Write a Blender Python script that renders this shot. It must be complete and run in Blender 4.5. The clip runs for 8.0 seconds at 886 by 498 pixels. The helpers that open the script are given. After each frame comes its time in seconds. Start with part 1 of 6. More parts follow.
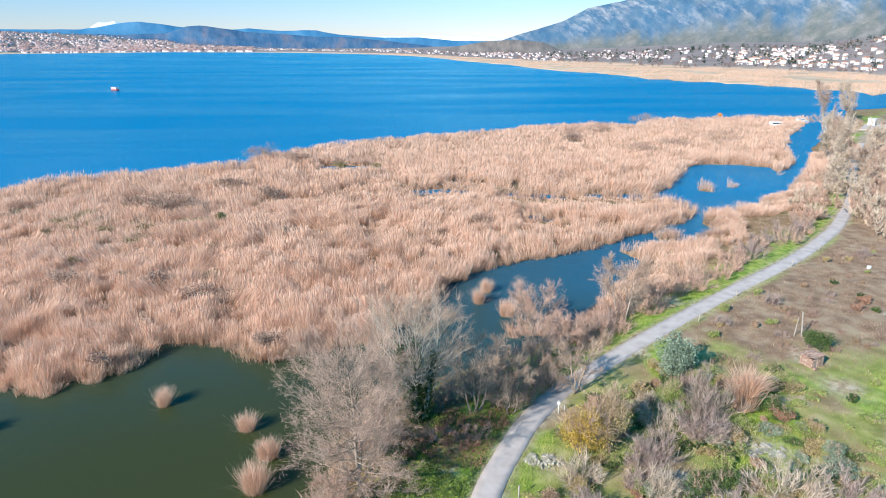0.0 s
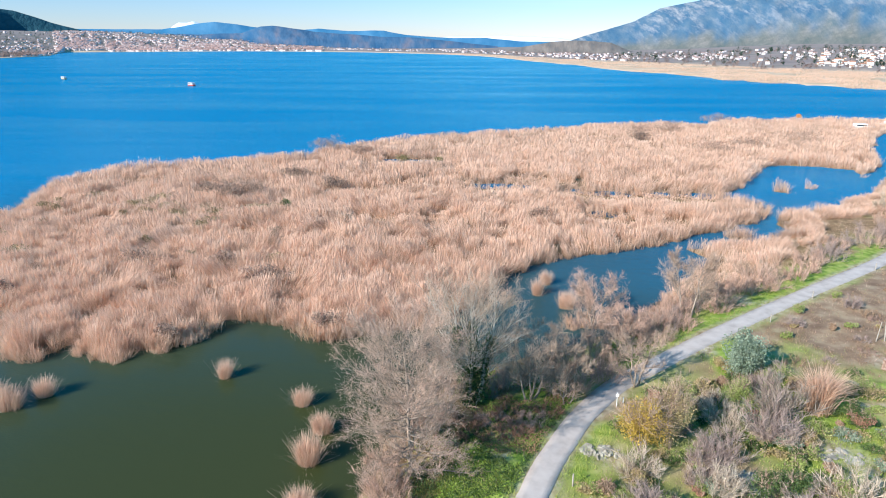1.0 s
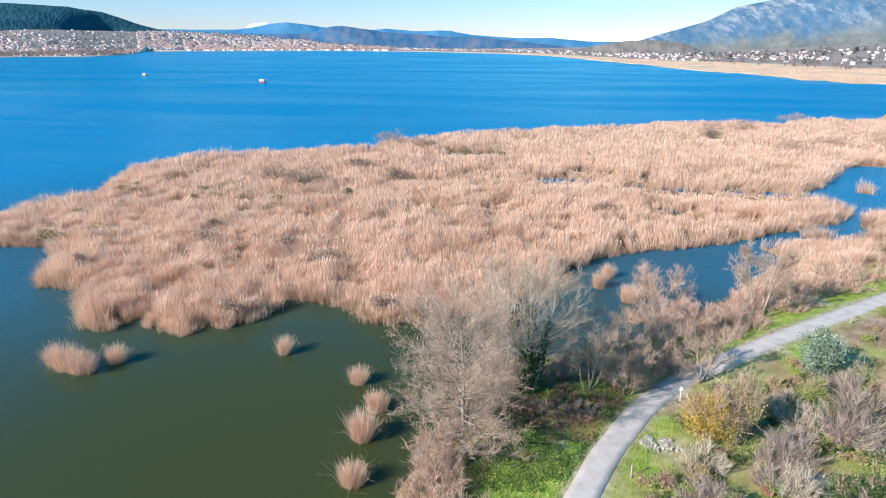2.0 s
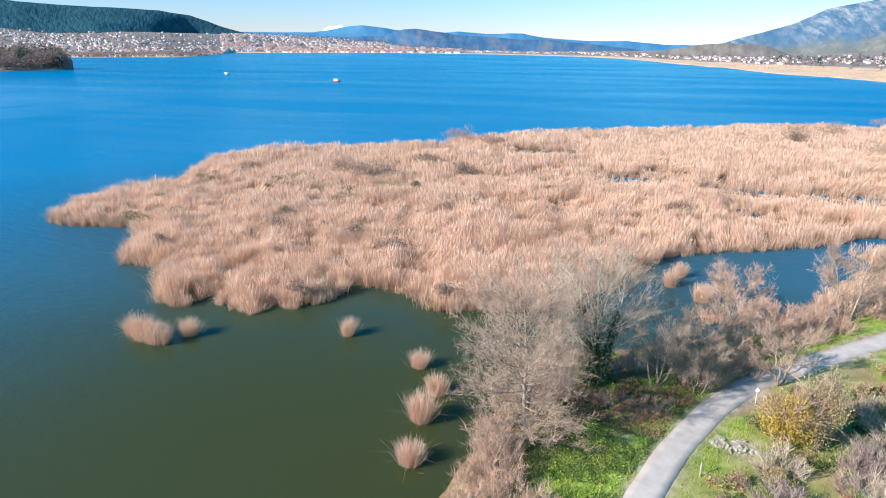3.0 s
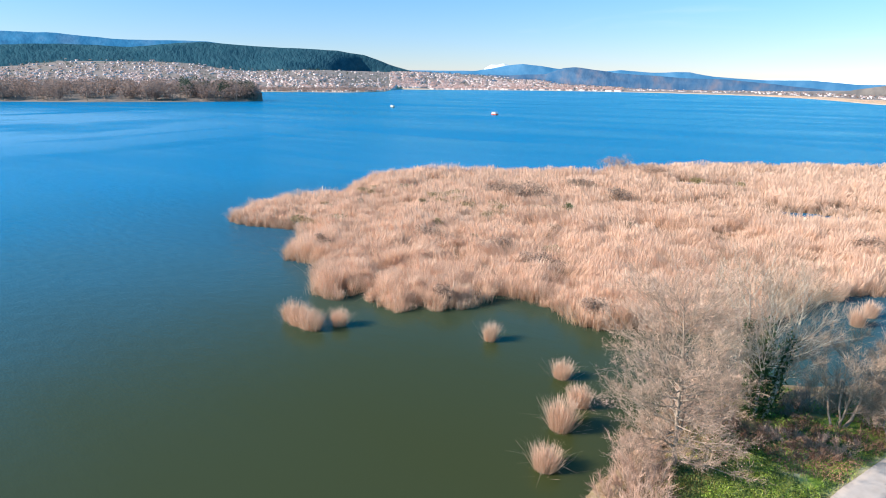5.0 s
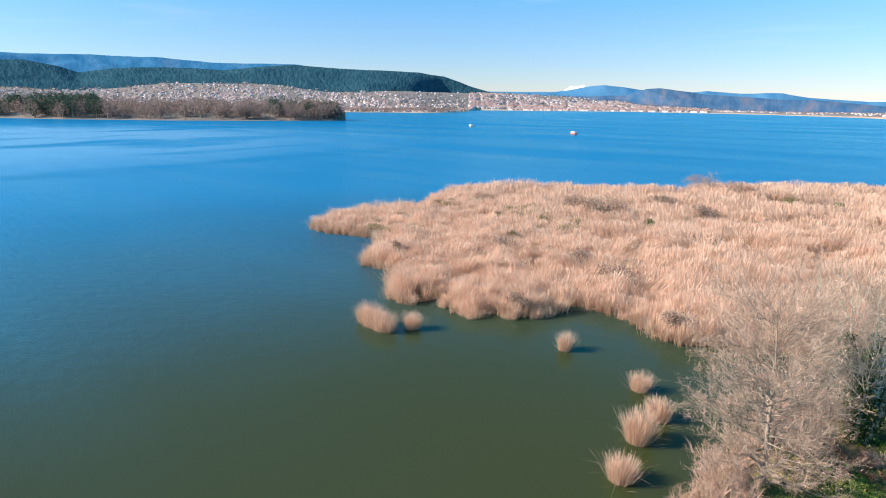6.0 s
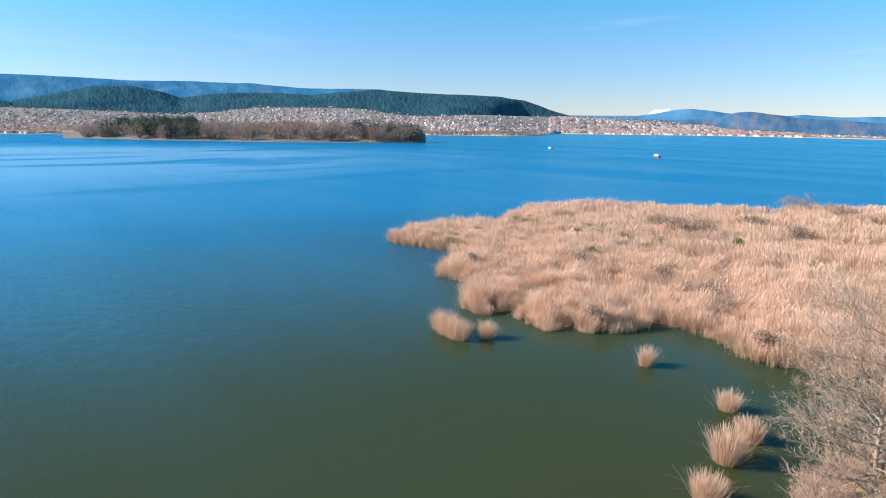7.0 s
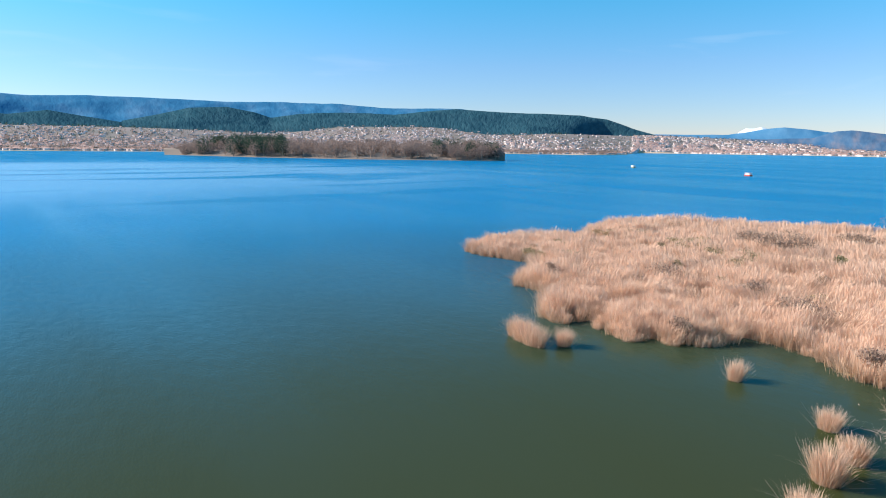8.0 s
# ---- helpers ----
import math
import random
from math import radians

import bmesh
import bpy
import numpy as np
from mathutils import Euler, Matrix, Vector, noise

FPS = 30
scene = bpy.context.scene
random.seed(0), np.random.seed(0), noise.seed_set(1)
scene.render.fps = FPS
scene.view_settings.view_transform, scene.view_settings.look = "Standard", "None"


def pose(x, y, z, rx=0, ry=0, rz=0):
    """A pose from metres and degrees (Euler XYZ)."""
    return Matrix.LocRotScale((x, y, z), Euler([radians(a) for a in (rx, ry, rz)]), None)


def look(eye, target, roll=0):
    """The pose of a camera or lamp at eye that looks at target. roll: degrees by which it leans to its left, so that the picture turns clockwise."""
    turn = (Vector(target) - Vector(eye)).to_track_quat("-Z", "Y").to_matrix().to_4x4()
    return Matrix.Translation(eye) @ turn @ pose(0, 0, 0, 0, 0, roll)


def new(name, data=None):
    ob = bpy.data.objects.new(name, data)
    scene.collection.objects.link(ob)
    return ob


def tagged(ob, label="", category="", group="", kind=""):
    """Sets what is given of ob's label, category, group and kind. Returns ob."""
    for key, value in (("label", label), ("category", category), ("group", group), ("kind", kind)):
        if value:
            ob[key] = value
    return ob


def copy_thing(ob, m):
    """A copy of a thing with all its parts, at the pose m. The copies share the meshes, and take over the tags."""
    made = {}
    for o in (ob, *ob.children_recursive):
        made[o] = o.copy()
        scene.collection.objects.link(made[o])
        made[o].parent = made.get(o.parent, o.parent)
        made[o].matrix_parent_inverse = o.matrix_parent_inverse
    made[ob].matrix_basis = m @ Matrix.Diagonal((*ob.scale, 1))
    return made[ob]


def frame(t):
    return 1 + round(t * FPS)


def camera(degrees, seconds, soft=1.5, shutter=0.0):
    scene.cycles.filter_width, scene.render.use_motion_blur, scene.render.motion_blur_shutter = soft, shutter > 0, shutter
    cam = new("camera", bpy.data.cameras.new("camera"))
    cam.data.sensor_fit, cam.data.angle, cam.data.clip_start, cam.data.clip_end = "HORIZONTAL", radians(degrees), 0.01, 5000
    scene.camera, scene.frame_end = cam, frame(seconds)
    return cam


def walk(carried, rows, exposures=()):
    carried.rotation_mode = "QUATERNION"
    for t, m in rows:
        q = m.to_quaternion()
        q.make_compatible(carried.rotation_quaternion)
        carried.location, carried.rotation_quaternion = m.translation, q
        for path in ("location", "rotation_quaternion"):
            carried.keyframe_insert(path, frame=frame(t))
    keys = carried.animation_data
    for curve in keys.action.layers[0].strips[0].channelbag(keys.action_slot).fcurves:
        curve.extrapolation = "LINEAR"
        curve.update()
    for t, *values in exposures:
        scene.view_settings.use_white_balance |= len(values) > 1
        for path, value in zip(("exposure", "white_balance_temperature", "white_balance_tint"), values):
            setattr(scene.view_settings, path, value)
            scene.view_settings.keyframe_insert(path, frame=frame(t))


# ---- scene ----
cam = camera(70.1, 8.0, 1.0)
ROWS = [
    (0.0, (0.403, 0.345, 35.437), (0.365, 2.244, 34.81), -0.4),
    (0.5, (0.338, 0.324, 34.588), (0.208, 2.219, 33.962), -0.3),
    (1.0, (0.36, 0.383, 33.611), (0.136, 2.27, 32.987), -0.2),
    (1.5, (0.329, 0.416, 32.716), (0.013, 2.29, 32.094), -0.2),
    (3.0, (0.183, 0.427, 30.049), (-0.423, 2.231, 29.435), 0.0),
    (3.5, (0.095, 0.397, 29.203), (-0.619, 2.168, 28.609), 0.1),
    (4.0, (0.021, 0.447, 28.28), (-0.801, 2.18, 27.715), 0.2),
    (4.5, (-0.061, 0.439, 27.46), (-0.99, 2.127, 26.924), 0.3),
    (6.0, (-0.225, 0.476, 24.915), (-1.458, 1.986, 24.468), 0.4),
    (6.5, (-0.316, 0.485, 24.047), (-1.643, 1.922, 23.633), 0.5),
    (7.0, (-0.428, 0.612, 23.103), (-1.848, 1.97, 22.725), 0.5),
    (7.5, (-0.465, 0.628, 22.258), (-1.971, 1.898, 21.915), 0.5),
    (8.0, (-0.576, 0.656, 21.391), (-2.16, 1.834, 21.069), 0.6),
]
walk(cam, [(t, look(eye, aim, roll)) for t, eye, aim, roll in ROWS], [(0.0, 0.64, 6000, 9), (3.5, 0.79, 6250, 10), (4.5, 0.8, 6420, 11), (6.0, 0.74, 6620, 12), (8.0, 0.66, 6650, 12)])

# ---- sky and sun: low winter sun behind and to the left of the first view ----
SUN_ELEV, SUN_DIR = radians(29), Vector((-0.695, -0.72, 0)).normalized()
world = bpy.data.worlds.new("sky")
scene.world = world
world.use_nodes = True
wn, wl = world.node_tree.nodes, world.node_tree.links
sky = wn.new("ShaderNodeTexSky")
sky.sky_type, sky.sun_disc, sky.sun_elevation = "NISHITA", False, SUN_ELEV
sky.sun_rotation = math.atan2(SUN_DIR.x, SUN_DIR.y)
sky.air_density, sky.dust_density, sky.ozone_density = 1.0, 0.0, 5.0
# haze: pale towards the horizon, azure higher up
tint, up, split, shade = wn.new("ShaderNodeMix"), wn.new("ShaderNodeTexCoord"), wn.new("ShaderNodeSeparateXYZ"), wn.new("ShaderNodeValToRGB")
tint.data_type, tint.blend_type = "RGBA", "MULTIPLY"
tint.inputs[0].default_value = 1.0
shade.color_ramp.elements[0].position, shade.color_ramp.elements[0].color = 0.0, (0.98, 0.92, 1.08, 1)
shade.color_ramp.elements[1].position, shade.color_ramp.elements[1].color = 0.30, (0.12, 1.48, 1.52, 1)
middle = shade.color_ramp.elements.new(0.12)
middle.color = (0.80, 1.06, 1.25, 1)
wl.new(up.outputs["Generated"], split.inputs[0]), wl.new(split.outputs["Z"], shade.inputs["Fac"])
wl.new(sky.outputs[0], tint.inputs[6]); wl.new(shade.outputs[0], tint.inputs[7])
# thin high wisps of cloud
flat, wisp, veil, haze = wn.new("ShaderNodeMapping"), wn.new("ShaderNodeTexNoise"), wn.new("ShaderNodeMapRange"), wn.new("ShaderNodeMix")
flat.inputs["Scale"].default_value = (2.2, 2.2, 16)
wisp.inputs["Scale"].default_value, wisp.inputs["Detail"].default_value, wisp.inputs["Distortion"].default_value = 1.6, 6, 0.5
veil.inputs["From Min"].default_value, veil.inputs["From Max"].default_value, veil.inputs["To Max"].default_value = 0.60, 0.85, 0.16
haze.data_type = "RGBA"
haze.inputs[7].default_value = (7.6, 8.0, 8.6, 1)
wl.new(up.outputs["Generated"], flat.inputs[0]), wl.new(flat.outputs[0], wisp.inputs["Vector"])
wl.new(wisp.outputs["Fac"], veil.inputs["Value"]), wl.new(veil.outputs[0], haze.inputs[0])
wl.new(tint.outputs[2], haze.inputs[6]), wl.new(haze.outputs[2], wn["Background"].inputs[0])
wn["Background"].inputs[1].default_value = 0.085
sun = new("sun", bpy.data.lights.new("sun", "SUN"))
sun.data.energy, sun.data.angle, sun.data.color = 5.0, radians(0.5), (1.0, 0.90, 0.79)
toward = SUN_DIR * math.cos(SUN_ELEV) + Vector((0, 0, math.sin(SUN_ELEV)))
sun.matrix_world = look(toward * 100, (0, 0, 0))


# ---- numbers: noise, distances, meshes ----
def hash2(ix, iy, seed):
    h = (ix.astype(np.int64) * 374761393 + iy.astype(np.int64) * 668265263 + seed * 974634777) & 0xFFFFFFFF
    h = ((h ^ (h >> 13)) * 1274126177) & 0xFFFFFFFF
    return ((h ^ (h >> 16)) & 0xFFFFFF) / float(0xFFFFFF)


def vnoise(x, y, seed=0):
    x, y = np.asarray(x, float), np.asarray(y, float)
    ix, iy = np.floor(x), np.floor(y)
    fx, fy = x - ix, y - iy
    fx, fy = fx * fx * (3 - 2 * fx), fy * fy * (3 - 2 * fy)
    a, b = hash2(ix, iy, seed), hash2(ix + 1, iy, seed)
    c, d = hash2(ix, iy + 1, seed), hash2(ix + 1, iy + 1, seed)
    return (a * (1 - fx) + b * fx) * (1 - fy) + (c * (1 - fx) + d * fx) * fy


def fbm(x, y, size, octaves=4, seed=0):
    """Noise from 0 to 1 with features of the given size."""
    x, y = np.asarray(x, float) / size, np.asarray(y, float) / size
    total, amp, norm = 0.0, 1.0, 0.0
    for k in range(octaves):
        total, norm = total + amp * vnoise(x, y, seed + 17 * k), norm + amp
        x, y, amp = x * 2.03 + 5.2, y * 2.03 + 1.3, amp * 0.5
    return total / norm


def smooth(a, b, x):
    t = np.clip((np.asarray(x, float) - a) / (b - a), 0, 1)
    return t * t * (3 - 2 * t)


def inside_distance(poly, x, y):
    """Metres from the outline, positive inside."""
    best, odd = np.full(x.shape, 1e18), np.zeros(x.shape, bool)
    for (ax, ay), (bx, by) in zip(poly, poly[1:] + poly[:1]):
        ex, ey = bx - ax, by - ay
        t = np.clip(((x - ax) * ex + (y - ay) * ey) / (ex * ex + ey * ey + 1e-9), 0, 1)
        best = np.minimum(best, (x - ax - t * ex) ** 2 + (y - ay - t * ey) ** 2)
        cross = (ay > y) != (by > y)
        odd ^= cross & (x < ex * (y - ay) / (by - ay + 1e-12) + ax)
    return np.sqrt(best) * np.where(odd, 1, -1)


def line_distance(line, x, y):
    best = np.full(np.shape(x), 1e18)
    for (ax, ay), (bx, by) in zip(line, line[1:]):
        ex, ey = bx - ax, by - ay
        t = np.clip(((x - ax) * ex + (y - ay) * ey) / (ex * ex + ey * ey + 1e-9), 0, 1)
        best = np.minimum(best, (x - ax - t * ex) ** 2 + (y - ay - t * ey) ** 2)
    return np.sqrt(best)


def mesh_from(name, verts, faces, material=None, floats=None, flat=True):
    """A mesh from arrays: verts (n, 3), faces (m, 3 or 4); floats: named per-vertex numbers."""
    me = bpy.data.meshes.new(name)
    verts, faces = np.asarray(verts, np.float32), np.asarray(faces, np.int32)
    k = faces.shape[1]
    me.vertices.add(len(verts)), me.loops.add(faces.size), me.polygons.add(len(faces))
    me.vertices.foreach_set("co", verts.ravel())
    me.loops.foreach_set("vertex_index", faces.ravel())
    me.polygons.foreach_set("loop_start", np.arange(0, faces.size, k, dtype=np.int32))
    for key, values in (floats or {}).items():
        me.attributes.new(key, "FLOAT", "POINT").data.foreach_set("value", np.asarray(values, np.float32))
    me.update(calc_edges=True)
    if not flat:
        me.polygons.foreach_set("use_smooth", np.ones(len(faces), bool))
    if material:
        me.materials.append(material)
    return me


# masses of pieces too fine to pick apart
FINE = ("twigwork", "stemwork", "branchwork", "crown", "foliage", "dead_foliage", "ivy", "walls", "roofs", "crowns", "trunks")


def part(name, data, material, parent=None, label=""):
    """One mesh object, from a bmesh or a mesh, under its thing."""
    if isinstance(data, bmesh.types.BMesh):
        me = bpy.data.meshes.new(name)
        data.to_mesh(me)
        data.free()
        data = me
    if material and not data.materials:
        data.materials.append(material)
    ob = new(name, data)
    if parent:
        ob.parent = parent
    return tagged(ob, label, kind="stuff" if name in FINE else "")


def thing(name, m, label, category, group="", kind=""):
    ob = new(name)
    ob.matrix_world = m
    return tagged(ob, label, category, group, kind)


def add_box(bm, lo, hi, m=Matrix()):
    c = [(lo[i] + hi[i]) / 2 for i in range(3)]
    s = [hi[i] - lo[i] for i in range(3)]
    bmesh.ops.create_cube(bm, size=1, matrix=m @ Matrix.Translation(c) @ Matrix.Diagonal((*s, 1)))
    return bm


def box(lo, hi, bevel=0.0, m=Matrix()):
    bm = add_box(bmesh.new(), lo, hi, m)
    if bevel:
        bmesh.ops.bevel(bm, geom=bm.edges[:], offset=bevel, segments=1, affect="EDGES")
    return bm


def grid_faces(nu, nv):
    i = np.arange(nu * nv).reshape(nu, nv)
    return np.stack([i[:-1, :-1], i[1:, :-1], i[1:, 1:], i[:-1, 1:]], -1).reshape(-1, 4)


# ---- materials ----
def material(name, colors, scale=4.0, detail=6.0, rough=0.8, bump=0.3, bump_scale=None, metal=0.0, spec=0.3,
             island=0.0, attr="", attr_colors=None, distort=0.0, bump_dist=0.05, translucent=0.0, slope=False):
    """Colour ramp over noise of the given scale; island: how far single pieces differ in brightness;
    attr: a per-vertex number that blends towards attr_colors."""
    mat = bpy.data.materials.new(name)
    mat.use_nodes = True
    n, l = mat.node_tree.nodes, mat.node_tree.links
    bsdf = n["Principled BSDF"]
    co = n.new("ShaderNodeTexCoord")
    place = co.outputs["Object"]
    if slope:
        # pattern laid along and up the slope
        across, rise, both = n.new("ShaderNodeAttribute"), n.new("ShaderNodeAttribute"), n.new("ShaderNodeCombineXYZ")
        across.attribute_name, rise.attribute_name = "across", "rise"
        l.new(across.outputs["Fac"], both.inputs[0]), l.new(rise.outputs["Fac"], both.inputs[1])
        place = both.outputs[0]

    def ramp(cols, sc, det):
        tex, r = n.new("ShaderNodeTexNoise"), n.new("ShaderNodeValToRGB")
        tex.inputs["Scale"].default_value, tex.inputs["Detail"].default_value = sc, det
        tex.inputs["Distortion"].default_value = distort
        l.new(place, tex.inputs["Vector"])
        el = r.color_ramp.elements
        while len(el) < len(cols):
            el.new(0.5)
        for k, c in enumerate(cols):
            el[k].position = 0.3 + 0.4 * k / max(1, len(cols) - 1)
            el[k].color = (*c, 1)
        l.new(tex.outputs["Fac"], r.inputs["Fac"])
        return r.outputs["Color"]

    out = ramp(colors, scale, detail)
    if attr:
        at, mix = n.new("ShaderNodeAttribute"), n.new("ShaderNodeMix")
        at.attribute_name, mix.data_type = attr, "RGBA"
        l.new(at.outputs["Fac"], mix.inputs[0])
        l.new(out, mix.inputs[6])
        l.new(ramp(attr_colors, scale * 2.3, detail), mix.inputs[7])
        out = mix.outputs[2]
    if island:
        geo, hsv, mr = n.new("ShaderNodeNewGeometry"), n.new("ShaderNodeHueSaturation"), n.new("ShaderNodeMapRange")
        mr.inputs["To Min"].default_value, mr.inputs["To Max"].default_value = 1 - island, 1 + island
        l.new(geo.outputs["Random Per Island"], mr.inputs["Value"])
        l.new(mr.outputs[0], hsv.inputs["Value"])
        l.new(out, hsv.inputs["Color"])
        out = hsv.outputs[0]
    l.new(out, bsdf.inputs["Base Color"])
    bsdf.inputs["Roughness"].default_value, bsdf.inputs["Metallic"].default_value = rough, metal
    bsdf.inputs["Specular IOR Level"].default_value = spec
    if bump:
        tex, b = n.new("ShaderNodeTexNoise"), n.new("ShaderNodeBump")
        tex.inputs["Scale"].default_value, tex.inputs["Detail"].default_value = bump_scale or scale * 5, 8
        l.new(place, tex.inputs["Vector"])
        l.new(tex.outputs["Fac"], b.inputs["Height"])
        b.inputs["Strength"].default_value, b.inputs["Distance"].default_value = bump, bump_dist
        l.new(b.outputs[0], bsdf.inputs["Normal"])
    if translucent:
        tr, ms = n.new("ShaderNodeBsdfTranslucent"), n.new("ShaderNodeMixShader")
        l.new(out, tr.inputs["Color"])
        ms.inputs[0].default_value = translucent
        l.new(bsdf.outputs[0], ms.inputs[1]), l.new(tr.outputs[0], ms.inputs[2])
        l.new(ms.outputs[0], n["Material Output"].inputs["Surface"])
    return mat


def water_material():
    """Silty green in the sheltered lagoon; the open lake's base colour has reflected sky blue painted in; small wind
    ripples.
    """
    mat = bpy.data.materials.new("lake_water")
    mat.use_nodes = True
    n, l = mat.node_tree.nodes, mat.node_tree.links
    bsdf = n["Principled BSDF"]
    co = n.new("ShaderNodeTexCoord")
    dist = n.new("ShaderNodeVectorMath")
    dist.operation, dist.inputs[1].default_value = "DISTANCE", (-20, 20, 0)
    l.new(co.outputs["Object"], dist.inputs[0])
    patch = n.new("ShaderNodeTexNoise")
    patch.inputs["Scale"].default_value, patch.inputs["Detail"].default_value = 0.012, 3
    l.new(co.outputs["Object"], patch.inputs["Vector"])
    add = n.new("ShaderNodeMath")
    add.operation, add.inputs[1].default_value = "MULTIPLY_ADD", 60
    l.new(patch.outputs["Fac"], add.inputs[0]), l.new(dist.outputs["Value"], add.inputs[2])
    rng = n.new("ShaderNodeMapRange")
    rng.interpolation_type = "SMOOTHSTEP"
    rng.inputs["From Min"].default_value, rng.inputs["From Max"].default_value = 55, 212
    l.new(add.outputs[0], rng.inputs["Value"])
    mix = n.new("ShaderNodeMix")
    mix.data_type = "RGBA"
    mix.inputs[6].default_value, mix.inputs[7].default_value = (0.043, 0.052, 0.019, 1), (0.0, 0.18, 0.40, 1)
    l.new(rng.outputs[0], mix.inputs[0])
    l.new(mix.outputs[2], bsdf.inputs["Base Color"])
    bsdf.inputs["Roughness"].default_value, bsdf.inputs["IOR"].default_value = 0.16, 1.33
    height = None
    for sc, amt in ((2.2, 1.0), (0.35, 2.5)):
        mp, tex, mul = n.new("ShaderNodeMapping"), n.new("ShaderNodeTexNoise"), n.new("ShaderNodeMath")
        mp.inputs["Scale"].default_value, mp.inputs["Rotation"].default_value = (1, 2.2, 1), (0, 0, radians(20))
        tex.inputs["Scale"].default_value, tex.inputs["Detail"].default_value = sc, 3
        l.new(co.outputs["Object"], mp.inputs[0]), l.new(mp.outputs[0], tex.inputs["Vector"])
        mul.operation, mul.inputs[1].default_value = "MULTIPLY_ADD", amt
        l.new(tex.outputs["Fac"], mul.inputs[0])
        if height:
            l.new(height, mul.inputs[2])
        else:
            mul.inputs[2].default_value = 0
        height = mul.outputs[0]
    b, calm = n.new("ShaderNodeBump"), n.new("ShaderNodeMapRange")
    calm.inputs["From Min"].default_value, calm.inputs["From Max"].default_value = 50, 260
    calm.inputs["To Min"].default_value, calm.inputs["To Max"].default_value = 0.02, 0.85
    l.new(add.outputs[0], calm.inputs["Value"])
    # sheltered water in the lee of the island, smooth in wide patches
    lee, near, still, both = n.new("ShaderNodeVectorMath"), n.new("ShaderNodeMapRange"), n.new("ShaderNodeMapRange"), n.new("ShaderNodeMath")
    lee.operation, lee.inputs[1].default_value = "DISTANCE", (-520, 50, 0)
    l.new(co.outputs["Object"], lee.inputs[0]), l.new(lee.outputs["Value"], near.inputs["Value"])
    near.interpolation_type = "SMOOTHSTEP"
    near.inputs["From Min"].default_value, near.inputs["From Max"].default_value = 470, 170
    still.inputs["From Min"].default_value, still.inputs["From Max"].default_value, still.inputs["To Max"].default_value = 0.30, 0.46, 0.97
    drawn, slick = n.new("ShaderNodeMapping"), n.new("ShaderNodeTexNoise")
    drawn.inputs["Scale"].default_value, drawn.inputs["Rotation"].default_value = (0.013, 0.0035, 1), (0, 0, radians(12))
    slick.inputs["Scale"].default_value, slick.inputs["Detail"].default_value, slick.inputs["Distortion"].default_value = 1, 3, 0.4
    l.new(co.outputs["Object"], drawn.inputs[0]), l.new(drawn.outputs[0], slick.inputs["Vector"])
    l.new(slick.outputs["Fac"], still.inputs["Value"])
    both.operation = "MULTIPLY"
    # and a lesser slick off the tip of the reeds
    spit, off, either = n.new("ShaderNodeVectorMath"), n.new("ShaderNodeMapRange"), n.new("ShaderNodeMath")
    spit.operation, spit.inputs[1].default_value = "DISTANCE", (-190, 165, 0)
    off.interpolation_type = "SMOOTHSTEP"
    off.inputs["From Min"].default_value, off.inputs["From Max"].default_value, off.inputs["To Max"].default_value = 120, 40, 0.3
    l.new(co.outputs["Object"], spit.inputs[0]), l.new(spit.outputs["Value"], off.inputs["Value"])
    either.operation = "MAXIMUM"
    l.new(near.outputs[0], either.inputs[0]), l.new(off.outputs[0], either.inputs[1])
    l.new(either.outputs[0], both.inputs[0])
    l.new(still.outputs[0], both.inputs[1])
    ruffle, force = n.new("ShaderNodeMath"), n.new("ShaderNodeMath")
    ruffle.operation, ruffle.inputs[0].default_value, force.operation = "SUBTRACT", 1.0, "MULTIPLY"
    l.new(both.outputs[0], ruffle.inputs[1]), l.new(calm.outputs[0], force.inputs[0]), l.new(ruffle.outputs[0], force.inputs[1])
    l.new(force.outputs[0], b.inputs["Strength"])
    b.inputs["Distance"].default_value = 0.25
    l.new(height, b.inputs["Height"]), l.new(b.outputs[0], bsdf.inputs["Normal"])
    bsdf.inputs["Specular IOR Level"].default_value = 0.0
    gloss, fres, less, ms = n.new("ShaderNodeBsdfGlossy"), n.new("ShaderNodeFresnel"), n.new("ShaderNodeMath"), n.new("ShaderNodeMixShader")
    fres.inputs["IOR"].default_value = 1.33
    sheen = n.new("ShaderNodeMapRange")
    sheen.inputs["To Min"].default_value, sheen.inputs["To Max"].default_value = 0.14, 0.24
    l.new(both.outputs[0], sheen.inputs["Value"]), l.new(sheen.outputs[0], gloss.inputs["Roughness"])
    less.operation = "MULTIPLY"
    # gloss colour tinted to turn the reflected sky bluer, left white in the slicks
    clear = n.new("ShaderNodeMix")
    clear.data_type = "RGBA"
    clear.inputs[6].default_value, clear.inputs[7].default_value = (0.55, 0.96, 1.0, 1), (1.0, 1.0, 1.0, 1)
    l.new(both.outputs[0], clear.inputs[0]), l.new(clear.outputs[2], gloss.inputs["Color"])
    # wind lanes: smoother and rougher streaks
    mp, lane, amount = n.new("ShaderNodeMapping"), n.new("ShaderNodeTexNoise"), n.new("ShaderNodeMapRange")
    mp.inputs["Scale"].default_value, mp.inputs["Rotation"].default_value = (0.004, 0.022, 1), (0, 0, radians(28))
    lane.inputs["Scale"].default_value, lane.inputs["Detail"].default_value, lane.inputs["Distortion"].default_value = 1, 4, 0.6
    amount.inputs["From Min"].default_value, amount.inputs["From Max"].default_value = 0.35, 0.7
    amount.inputs["To Min"].default_value, amount.inputs["To Max"].default_value = 0.42, 1.0
    l.new(co.outputs["Object"], mp.inputs[0]), l.new(mp.outputs[0], lane.inputs["Vector"])
